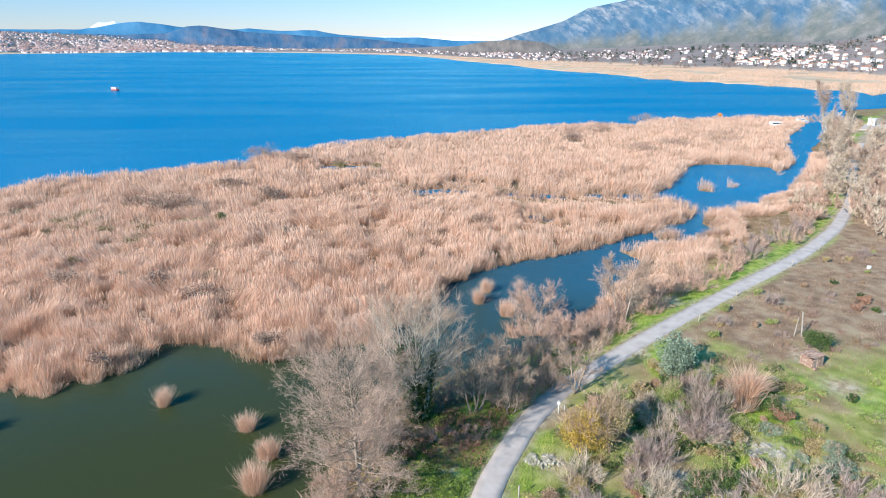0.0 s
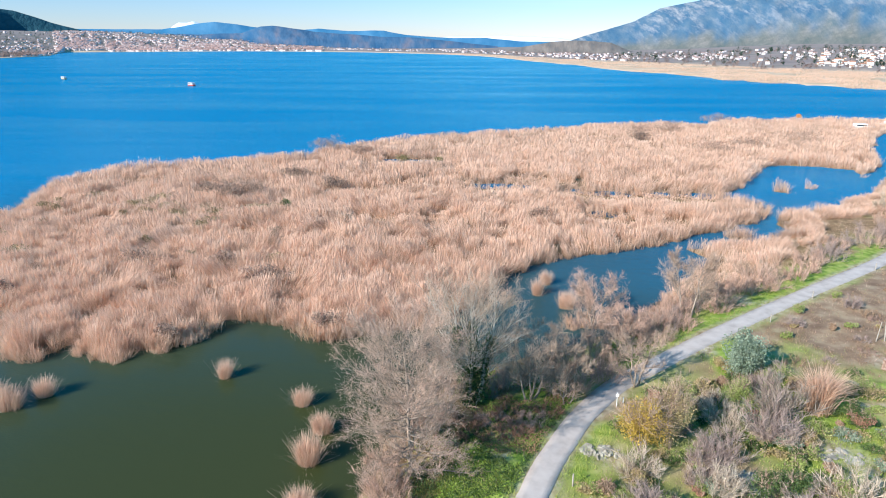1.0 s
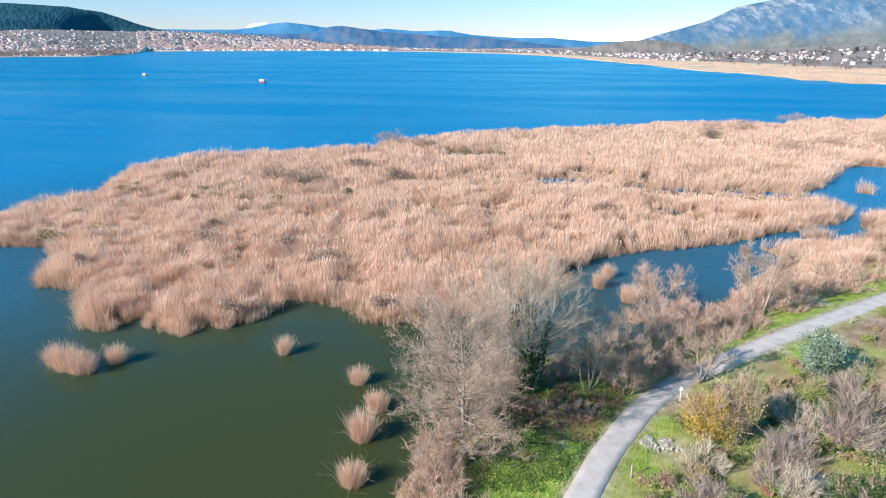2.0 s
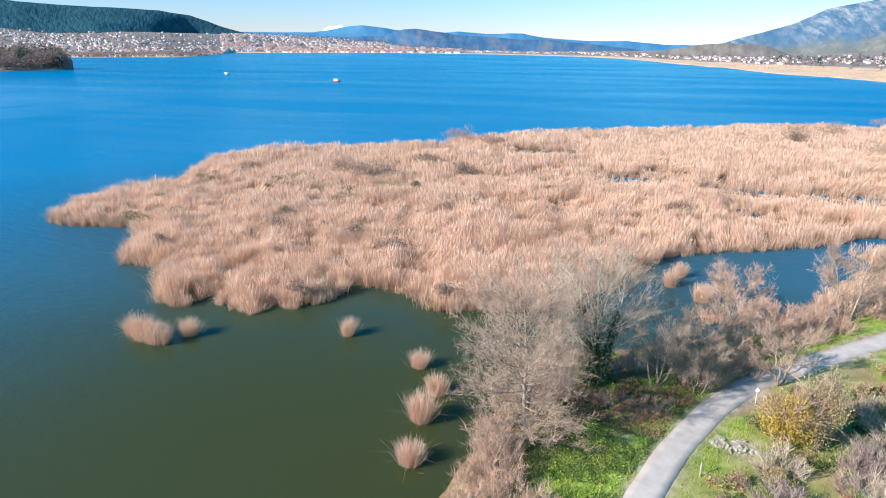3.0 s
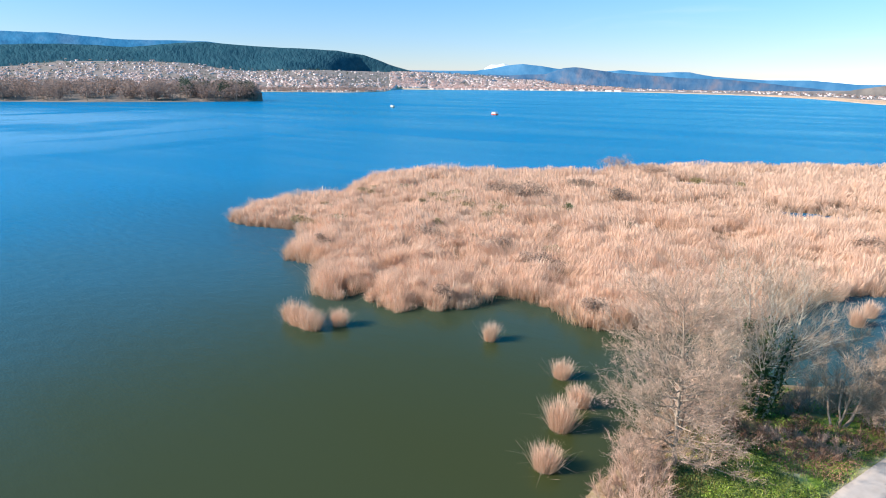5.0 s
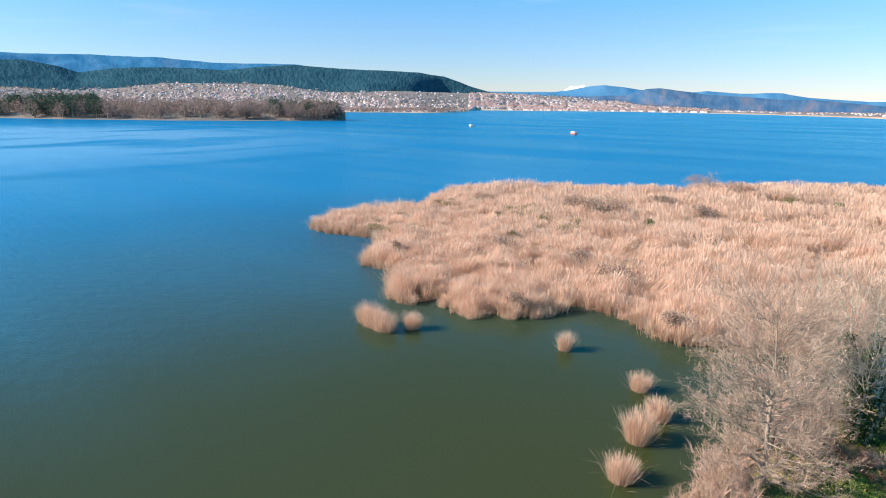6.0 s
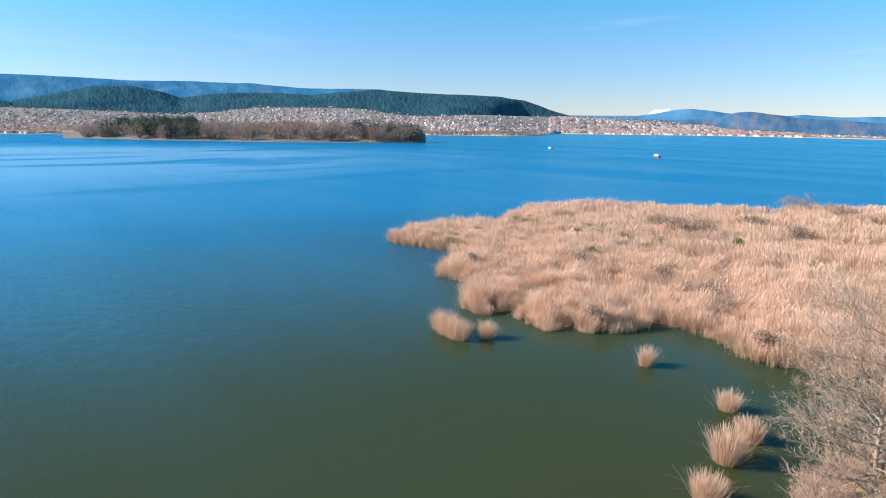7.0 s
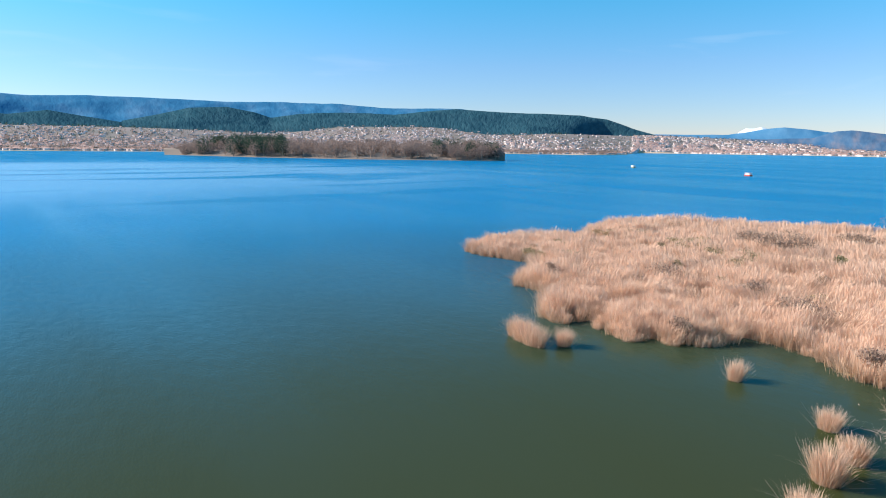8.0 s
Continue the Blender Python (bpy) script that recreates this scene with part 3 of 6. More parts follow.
centre = spline(PATH_LINE, 1.0)
profile = [(-1.14, -0.3), (-1.12, 0.05), (-0.55, 0.075), (0, 0.085), (0.55, 0.075), (1.12, 0.05), (1.14, -0.3)]
verts = []
for k, c in enumerate(centre):
    along = (centre[min(k + 1, len(centre) - 1)] - centre[max(k - 1, 0)]).normalized()
    across = Vector((along.y, -along.x, 0))
    edge = 1 + 0.06 * (random.random() - 0.5)
    for u, h in profile:
        p = c + across * u * edge
        verts.append((p.x, p.y, 1.25 + h))
path = new("path", mesh_from("path", verts, grid_faces(len(centre), len(profile)), M_PATH, flat=False))
tagged(path, "narrow pale asphalt footpath curving through grass", "footpath", kind="structure")


# ---- far shores: angle left of the first view and range give the plan ----
def polar(az, r):
    return -r * np.sin(np.radians(az)), r * np.cos(np.radians(az))


SHORE = [(-180, 900), (-100, 700), (-60, 480), (-33, 510), (-27, 550), (-16.5, 640), (-7, 856), (-0.7, 1200), (5, 1720), (14, 2300), (23, 2750),
         (36.5, 2850), (37.5, 2100), (40, 1900), (48, 1950), (56, 2050), (70, 2200), (77, 1750), (90, 1800), (110, 1500), (135, 1300), (180, 900)]


def shore_range(az):
    return np.interp(az, *zip(*SHORE)) + 60 * (fbm(az, az * 0, 1.2, 4, 31) - 0.5)


def inland_range(az):
    """The shore's range with its spits evened out: hills rise behind it."""
    return sum(np.interp(az + k, *zip(*SHORE)) for k in range(-6, 7)) / 13


def far_height(az, r):
    s = r - shore_range(az)
    town = (84 + 34 * smooth(48, 56, az) * smooth(70, 62, az)) * smooth(150, 1250, r - inland_range(az)) * smooth(12, 34, az) * smooth(0, 60, s)
    slope = 15 * smooth(240, 800, s) * smooth(-8, -24, az) + 26 * smooth(260, 620, s) * smooth(-27, -36, az) + 8 * smooth(700, 1500, s) * smooth(-6, -24, az)
    return 0.5 + town + slope + (np.clip(s, 0, 60) / 60) * 2 * fbm(az * 20, r, 60, 3, 33)


faz = np.concatenate([np.arange(-180, -60, 3), np.arange(-60, 110, 0.5), np.arange(110, 180.1, 3)])
fs = np.linspace(0, 1, 50) ** 1.8
FA, FS = np.meshgrid(faz, fs, indexing="ij")
FR = shore_range(FA) + (4940 - shore_range(FA)) * FS
FX, FY = polar(FA, FR)
FZ = far_height(FA, FR)
FZ[:, 0] = -1.5
belt = np.interp(FA, [-60, -33, -16, -7, -1, 6, 20, 180], [300, 260, 330, 330, 260, 120, 40, 20])
FREED = (1 - smooth(0.75, 1.1, (FR - shore_range(FA)) / belt + 0.4 * (fbm(FX, FY, 60, 3, 35) - 0.5)))
far = new("far_shore", mesh_from("far_shore", np.stack([FX, FY, FZ], -1).reshape(-1, 3), grid_faces(len(faz), len(fs)), M_PLAIN,
                                 {"reedy": FREED.ravel()}, flat=False))
tagged(far, "far lake shore with tan reed belts and brown fields", "ground", kind="structure")


def ridge(name, crest, r0, r1, mat, label, rough=0.1, step=0.25, rows=26, seed=0, back=0.6):
    """A range of hills: crest gives (angle, height in degrees above the level), r0 its foot, r1 its crest."""
    a0, a1 = crest[0][0], crest[-1][0]
    az = np.arange(a0, a1 + step, step)
    elev = np.interp(az, *zip(*crest))
    top = 28 + r1 * np.tan(np.radians(elev)) + r1 * 0.0016 * (fbm(az, az * 0, 1.4, 4, seed) - 0.5)
    ends = smooth(a0, a0 + 1.5, az) * smooth(a1, a1 - 1.5, az)
    s = np.concatenate([np.linspace(0, 1, rows), [1.12, 1.35]])
    A, S = np.meshgrid(az, s, indexing="ij")
    foot = (np.array([r0(a) for a in az]) if callable(r0) else np.full(len(az), r0))[:, None]
    R = foot + (r1 - foot) * np.clip(S, 0, 2)
    X, Y = polar(A, R)
    base = np.maximum(far_height(A, foot + 0 * A), 0) - 2
    shape = np.where(S <= 1, smooth(0, 1, S) * 0.5 + S * 0.5, 1 - back * (S - 1) / 0.35)
    H = (top * 1.0)[:, None] - base
    Z = base + H * shape
    gully = fbm(X, Y, (r1 - foot.mean()) * 0.35, 5, seed + 3) - 0.5
    if rows > 50:
        U = A * r1 * math.pi / 180
        crease = 1 - 2 * np.abs(fbm(U + 0.15 * R, 0.22 * R - 0.2 * U, 240, 3, seed + 5) - 0.5)
        Z -= 0.13 * H * (1 - crease) * 4 * S * (1 - np.clip(S, 0, 1))
    Z += rough * H * gully * np.sin(np.clip(S, 0, 1) * math.pi) * 2
    ob = new(name, mesh_from(name, np.stack([X, Y, Z], -1).reshape(-1, 3), grid_faces(len(az), len(s)), mat,
                             {"across": (A * r1 * math.pi / 180).ravel(), "rise": Z.ravel(),
                              "low": (1 - smooth(0.1, 0.4, S + 0.3 * (fbm(A * 40, R / 12, 30, 3, seed + 8) - 0.5))).ravel()}, flat=False))
    return tagged(ob, label, "mountains", kind="structure")


ridge("hazy_mountains", [(-10, 0.2), (-2, 0.05), (0.2, 0.1), (3, 0.35), (6, 0.35), (9.9, 0.61), (11.7, 0.98), (14.5, 0.95), (17.2, 1.15), (19, 1.0),
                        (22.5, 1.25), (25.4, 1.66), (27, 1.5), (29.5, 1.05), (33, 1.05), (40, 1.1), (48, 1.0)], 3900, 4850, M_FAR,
      "distant mountains tinted blue for haze", 0.1, seed=40)
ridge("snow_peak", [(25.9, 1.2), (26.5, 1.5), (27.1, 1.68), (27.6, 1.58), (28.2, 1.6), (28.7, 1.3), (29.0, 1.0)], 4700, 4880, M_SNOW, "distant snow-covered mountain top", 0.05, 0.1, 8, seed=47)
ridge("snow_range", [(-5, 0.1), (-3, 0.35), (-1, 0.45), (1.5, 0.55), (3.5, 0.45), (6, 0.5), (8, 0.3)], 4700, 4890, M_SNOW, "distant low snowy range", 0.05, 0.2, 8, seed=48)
ridge("hazy_hills", [(2, -0.3), (6, 0.1), (9, 0.4), (12, 0.5), (15, 0.75), (17.5, 0.9), (19.5, 1.2), (20.9, 1.42), (22, 1.3), (23.5, 0.8), (27, 0.7), (33, 0.8)],
      3300, 4100, M_FARHILL, "low rolling hills tinted grey-blue for haze", 0.25, seed=41)
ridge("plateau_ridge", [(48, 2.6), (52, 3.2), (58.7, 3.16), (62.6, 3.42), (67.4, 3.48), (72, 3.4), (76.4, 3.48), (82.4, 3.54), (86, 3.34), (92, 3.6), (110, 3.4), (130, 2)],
      3700, 4700, M_RIDGE, "long plateau ridge tinted blue for haze", 0.22, seed=42)
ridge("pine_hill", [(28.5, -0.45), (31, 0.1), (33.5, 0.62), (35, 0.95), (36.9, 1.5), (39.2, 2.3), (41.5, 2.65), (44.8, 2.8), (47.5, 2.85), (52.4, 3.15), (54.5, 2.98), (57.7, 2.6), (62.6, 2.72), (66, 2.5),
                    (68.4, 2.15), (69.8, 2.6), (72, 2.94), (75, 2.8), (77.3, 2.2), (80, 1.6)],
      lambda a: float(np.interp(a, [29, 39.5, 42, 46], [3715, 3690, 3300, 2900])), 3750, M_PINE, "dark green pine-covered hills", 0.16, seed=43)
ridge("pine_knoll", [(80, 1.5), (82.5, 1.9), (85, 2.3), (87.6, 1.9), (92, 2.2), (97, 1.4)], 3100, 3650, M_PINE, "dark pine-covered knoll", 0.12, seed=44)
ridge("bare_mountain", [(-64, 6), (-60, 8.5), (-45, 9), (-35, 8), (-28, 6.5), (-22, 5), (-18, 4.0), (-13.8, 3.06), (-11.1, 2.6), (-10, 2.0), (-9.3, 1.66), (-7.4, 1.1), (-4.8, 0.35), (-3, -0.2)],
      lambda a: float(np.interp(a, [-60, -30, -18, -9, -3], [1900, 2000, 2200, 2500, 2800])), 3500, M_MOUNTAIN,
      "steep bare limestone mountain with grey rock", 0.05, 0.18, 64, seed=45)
ridge("brown_hill", [(-10.2, -0.9), (-8.9, -0.6), (-7.5, 0.0), (-6, 0.16), (-4.6, 0.22), (-3, 0.12), (-1.2, -0.1), (0.3, -0.4), (2.2, -0.8)],
      1850, 2150, M_BROWNHILL, "low bare brown hill above the shore", 0.12, 0.1, seed=46)


# ---- reeds ----
def blades(x, y, z, h, lean_x, lean_y, width, rng, segs=2, plumed=0.0):
    """Arrays for tapering stalks, one island each; of the straight ones a share carries its width at the top, as a plume."""
    n = len(x)
    a = rng.uniform(0, math.pi, n)
    wx, wy = np.cos(a) * width / 2, np.sin(a) * width / 2
    lift = np.sqrt(np.clip(1 - 0.45 * (lean_x ** 2 + lean_y ** 2), 0.2, 1))
    tx, ty, tz = x + lean_x * h, y + lean_y * h, z + h * lift
    if segs == 1:
        top = rng.random(n) < plumed
        wide, point = np.where(top, (tx, ty, tz), (x, y, z)), np.where(top, (x, y, z), (tx, ty, tz))
        off = np.stack([wx, wy, 0 * wx])
        verts = np.stack([(wide - off).T, (wide + off).T, point.T], 1).reshape(-1, 3)
        along = np.where(top[:, None], (1.0, 1.0, 0.0), (0.0, 0.0, 1.0)).reshape(-1)
        return verts, np.arange(n)[:, None] * 3 + np.array([[0, 1, 2]]), along
    rows, along = [], []
    for f, w in ((0.0, 0.7), (0.62, 1.0)):
        px, py, pz = x + lean_x * h * f * f, y + lean_y * h * f * f, z + h * f
        rows += [np.stack([px - wx * w, py - wy * w, pz], -1), np.stack([px + wx * w, py + wy * w, pz], -1)]
        along += [np.full(n, f * 0.6)] * 2
    rows.append(np.stack([tx, ty, tz], -1))
    along.append(np.ones(n))
    verts = np.stack(rows, 1).reshape(-1, 3)
    base = np.arange(n)[:, None] * 5
    return verts, np.concatenate([base + t for t in ((0, 1, 2), (1, 3, 2), (2, 3, 4))]), np.stack(along, 1).reshape(-1)


def join(chunks):
    verts, faces, along, off = [], [], [], 0
    for v, f, a in chunks:
        verts.append(v), faces.append(f + off), along.append(a)
        off += len(v)
    return np.concatenate(verts), np.concatenate(faces), np.concatenate(along)


def reed_height(x, y):
    """Stand height: patches, low weedy hollows and lodged places."""
    h = (1.7 + 1.5 * fbm(x, y, 7, 3, 51)) * (0.4 + 1.2 * fbm(x, y, 1.7, 3, 56))
    hollow = smooth(0.60, 0.70, fbm(x, y, 13, 3, 52)) * smooth(95, 110, y) * (1 - smooth(150, 175, y)) * (1 - smooth(10, 25, x))
    for e in PUDDLES:
        h = h * (1 - 0.6 * np.clip(1.5 - 1.5 * np.hypot((x - e[0]) / (e[2] + 5), (y - e[1] + 6) / 11), 0, 1))
    return h * (1 - 0.55 * hollow) * (1 - 0.22 * smooth(180, 230, y)) * np.where((x > 5) & (y < 95) & (x > 0.55 * (y - 62)), np.where(y < 82, 0.34, 0.55), 1)


def edge_drop(x, y):
    """Shorter, broken clumps along the water's edge."""
    inner = sample(GP, x, y) + 2.6 * (fbm(x, y, 1.9, 3, 60) - 0.5)
    return np.where((sample(GM, x, y) > -0.5) | ((x > 0) & (y < 95)), 1, 0.5 + 0.5 * smooth(-0.6, 0.9, inner))


def reed_stand(x0, x1, y0, y1, per_m2, seed, width, segs=2, mask=None, plumed=0.35):
    rng = np.random.default_rng(seed)
    n = int((x1 - x0) * (y1 - y0) * per_m2)
    x, y = rng.uniform(x0, x1, n), rng.uniform(y0, y1, n)
    keep = mask(x, y) & (rng.random(n) < 0.1 + 1.6 * fbm(x, y, 1.3, 2, 53))
    keep &= fbm(x, y, 2.6, 2, 59) > np.where((x > -15) & (y > 95) & (y < 165), 0.36, 0.27)
    x, y = x[keep], y[keep]
    n = len(x)
    z = np.maximum(sample(GZ, x, y), -0.4)
    h = reed_height(x, y) * edge_drop(x, y) * (rng.uniform(0.74, 1.1, n) if segs == 2 else rng.uniform(0.85, 1.08, n))
    stray = 0.2
    ang = 2 * math.pi * fbm(x, y, 11, 3, 54) * 1.6
    amt = 0.08 + 0.6 * smooth(0.48, 0.72, fbm(x, y, 5, 3, 55))
    lx = np.cos(ang) * amt + rng.normal(0, stray, n) + 0.05
    ly = np.sin(ang) * amt + rng.normal(0, stray, n)
    return blades(x, y, z - 0.1, h, lx, ly, width * rng.uniform(0.6, 1.4, n), rng, segs, plumed)


def on_peninsula(x, y):
    return sample(GP, x, y) > 0.5 - 1.1 * smooth(0.45, 0.68, fbm(x, y, 2.1, 3, 61))


def on_bank(x, y):
    m, road = sample(GM, x, y), sample(ROAD, x, y)
    return (m > -0.3) & (m < 3 + 9 * fbm(x, y, 9, 2, 57)) & (y > 74) & (road > 5.5) & (sample(SIDE, x, y) > 0)


v, f, a = join([reed_stand(-116, 60, 54, 76, 195, 1, 0.028, 1, mask=on_peninsula), reed_stand(-116, 60, 76, 100, 120, 6, 0.036, 1, mask=on_peninsula), reed_stand(-120, 60, 100, 138, 66, 2, 0.05, 1, mask=on_peninsula)])
tagged(new("reed_bed", mesh_from("reed_bed", v, f, M_REED, {"along": a})), "dense bed of dry straw-coloured reeds", "reeds", kind="stuff")
v, f, a = join([reed_stand(-122, 110, 138, 200, 27, 3, 0.082, 1, mask=on_peninsula), reed_stand(-80, 190, 200, 310, 12, 4, 0.13, 1, mask=on_peninsula)])
tagged(new("far_reed_bed", mesh_from("far_reed_bed", v, f, M_REED, {"along": a})), "wide bed of dry reeds reaching the open lake", "reeds", kind="stuff")
v, f, a = reed_stand(10, 130, 72, 200, 70, 5, 0.045, 1, mask=on_bank)
v[:, 2] = 0.35 + 0.72 * (v[:, 2] - 0.35)
tagged(new("bank_reeds", mesh_from("bank_reeds", v, f, M_REED, {"along": a})), "dry reeds along the channel bank", "reeds", kind="stuff")


def reed_edge(seed):
    """Ragged clumps that lean out over the water all along the bed's edge."""
    rng = np.random.default_rng(seed)
    x, y = rng.uniform(-114, 56, 90000), rng.uniform(54, 160, 90000)
    g = sample(GP, x, y)
    keep = (g > -0.1) & (g < 1.0) & (sample(GM, x, y) < -1)
    x, y = x[keep], y[keep]
    taken, spots = set(), []
    for px, py in zip(x, y):
        cell = (int(px / 1.5), int(py / 1.5))
        if cell not in taken:
            taken.add(cell)
            spots.append((px, py))
    cx, cy = np.array(spots).T
    gx0, gy0 = sample(GP, cx + 0.7, cy) - sample(GP, cx - 0.7, cy), sample(GP, cx, cy + 0.7) - sample(GP, cx, cy - 0.7)
    norm = np.hypot(gx0, gy0) + 1e-6
    ox, oy = -gx0 / norm, -gy0 / norm
    m, c = 46, len(cx)
    size = rng.uniform(0.5, 1.0, c) * (0.6 + 0.8 * fbm(cx, cy, 5, 2, 62))
    i = np.repeat(np.arange(c), m)
    n = len(i)
    r, t = rng.normal(0, 0.5, n) * size[i], rng.uniform(0, 2 * math.pi, n)
    px, py = cx[i] + r * np.cos(t), cy[i] + r * np.sin(t)
    out = rng.normal(0.28, 0.26, n)
    h = size[i] * rng.uniform(1.3, 3.0, n)
    return blades(px, py, np.full(n, -0.3), h + 0.2, ox[i] * out + rng.normal(0, 0.2, n), oy[i] * out + rng.normal(0, 0.2, n), 0.036 * rng.uniform(0.6, 1.4, n), rng)


v, f, a = reed_edge(8)
tagged(new("reed_edge", mesh_from("reed_edge", v, f, M_REED, {"along": a})), "ragged clumps of dry reeds leaning over the water's edge", "reeds", kind="stuff")


def reed_tuft(cx, cy, rx, ry, h, n, seed, label):
    """A tuft that fans upwards from a narrower foot, with plumes, short broken stalks and a few fallen ones."""
    rng = np.random.default_rng(seed)
    lobes = max(1, int(rx / 0.8))
    lx, ly = rng.uniform(-0.6, 0.6, lobes) * rx, rng.uniform(-0.4, 0.4, lobes) * ry
    lx[0] *= 0.2
    i = rng.integers(0, lobes, n)
    r, t = np.sqrt(rng.random(n)), rng.uniform(0, 2 * math.pi, n)
    foot = 0.58 if lobes == 1 else 0.5
    x, y = lx[i] + rx * foot * r * np.cos(t) * (1 if lobes == 1 else 0.8), ly[i] + ry * foot * r * np.sin(t)
    hh = h * rng.uniform(0.78, 1.06, lobes)[i] * (1.0 - 0.2 * r ** 2) * np.where(rng.random(n) < 0.3, rng.uniform(0.25, 0.7, n), rng.uniform(0.6, 1.12, n))
    fall = rng.random(n) < 0.03
    out = np.where(fall, rng.uniform(0.7, 1.2, n), 0.25 * r * min(1, rx / (0.34 * h)) + 0.02)
    sway, side = rng.normal(0.05, 0.05), rng.normal(0, 0.05)
    dx, dy = np.cos(t) * out + rng.normal(sway, 0.15, n), np.sin(t) * out + rng.normal(side, 0.15, n)
    bent = rng.random(n) < 0.5
    v, f, a = join([blades(x[b], y[b], np.full(b.sum(), -0.4), hh[b] + 0.4, dx[b], dy[b], 0.019 * rng.uniform(0.6, 1.4, b.sum()), rng, g, 0.3) for b, g in ((bent, 2), (~bent, 1))])
    ob = new("reed_tuft", mesh_from("reed_tuft", v, f, M_REED, {"along": a}))
    ob.location = (cx, cy, 0)
    return tagged(ob, label, "reeds", "reed tufts in the water")


for k, (cx, cy, rx, ry, h, lab) in enumerate((
        (-29.6, 56.3, 0.75, 0.7, 2.3, "small tuft of dry reeds standing in the lagoon"),
        (-19.8, 52.3, 1.0, 0.8, 2.5, "fan-shaped tuft of dry reeds in the lagoon"),
        (-16.3, 48.0, 1.15, 1.0, 2.7, "tall tuft of dry reeds touching its neighbour"),
        (-16.2, 43.8, 1.2, 1.05, 2.9, "broad fan of dry reeds in the lagoon"),
        (-15.2, 37.8, 1.15, 1.0, 2.7, "broad tuft of dry reeds with fallen stalks"),
        (-49.9, 48.8, 3.2, 1.5, 2.7, "wide island of dry reeds in the lagoon"),
        (-46.0, 51.2, 1.15, 0.8, 2.7, "narrow reed tuft beside the wide one"),
        (4.9, 87.3, 0.9, 0.8, 2.6, "pale leaning reed tuft in the channel"),
        (3.7, 82.9, 0.8, 0.7, 3.0, "thin reed tuft in the channel"),
        (7.4, 78.6, 1.3, 0.9, 2.6, "reed clump at the edge of an islet"),
        (9.8, 83.5, 0.7, 0.6, 1.2, "small rounded reed tuft in the channel"))):
    h *= 0.93
    reed_tuft(cx, cy, rx, ry, h, int(1250 * rx * ry + 520), 100 + k, lab)


# ---- trees and shrubs ----
def tubes(segs, sides):
    """Tapered tubes for (p0, p1, r0, r1) rows."""
    s = np.array(segs, float)
    p0, p1, r0, r1 = s[:, 0:3], s[:, 3:6], s[:, 6], s[:, 7]
    d = p1 - p0
    d /= np.linalg.norm(d, axis=1, keepdims=True) + 1e-9
    ref = np.where(np.abs(d[:, 2:3]) > 0.9, np.array([[1.0, 0, 0]]), np.array([[0, 0, 1.0]]))
    u = np.cross(d, ref)
    u /= np.linalg.norm(u, axis=1, keepdims=True) + 1e-9
    w = np.cross(d, u)
    rings = []
    for p, r in ((p0, r0), (p1, r1)):
        for k in range(sides):
            a = 2 * math.pi * k / sides
            rings.append(p + (u * math.cos(a) + w * math.sin(a)) * r[:, None])
    verts = np.stack(rings, 1).reshape(-1, 3)
    base = np.arange(len(s))[:, None] * 2 * sides
    faces = [base + (k, (k + 1) % sides, sides + (k + 1) % sides, sides + k) for k in range(sides)]
    return verts, np.concatenate(faces)


def skeleton_of(rng, height, spread, trunk_r, stems=1, upright=0.5, levels=3, fork=0.25):
    """Limbs of a bare tree as tube rows, and places where twigs start, with their direction."""
    segs, buds = [], []

    def limb(p, d, length, r, lvl):
        n = 5 if lvl == 0 else 4
        pts = [p]
        for k in range(n):
            d = (d + Vector(rng.normal(0, 0.14 + 0.05 * lvl, 3)) + Vector((0, 0, 0.06 * upright * (lvl > 0)))).normalized()
            q = p + d * (length / n)
            r1 = r * (0.86 if lvl == 0 else 0.74)
            segs.append((*p, *q, r, r1))
            frac = (k + 1) / n
            if lvl >= levels - 1 or frac > 0.5 and lvl:
                buds.append((*q, *d))
            if lvl < levels and frac > (fork if lvl == 0 else 0.2):
                for _ in range(2 if lvl == 0 else (2 if lvl == 1 else 1 + (rng.random() < 0.6))):
                    a = rng.uniform(0, 2 * math.pi)
                    side = Vector((math.cos(a), math.sin(a), rng.uniform(-0.15, 0.5) + 0.3 * upright))
                    nd = (d * (0.35 + 0.5 * upright) + side * spread).normalized()
                    limb(q, nd, length * rng.uniform(0.42, 0.68) * (1.15 - 0.35 * frac), r1 * rng.uniform(0.45, 0.65), lvl + 1)
            p, r = q, r1

    for s in range(stems):
        a = rng.uniform(0, 2 * math.pi)
        tilt = (0.10 if stems == 1 else 0.34)
        d = Vector((math.cos(a) * tilt, math.sin(a) * tilt, 1)).normalized()
        limb(Vector((0.25 * s * math.cos(a), 0.25 * s * math.sin(a), -0.3)), d, height * (0.8 if s == 0 else 0.62), trunk_r * (1 if s == 0 else 0.7), 0)
    segs, buds = np.array(segs), np.array(buds)
    k = height / max(segs[:, 5].max(), 0.1) * 0.93
    segs[:, :6] *= k
    buds[:, :3] *= k
    return segs, buds


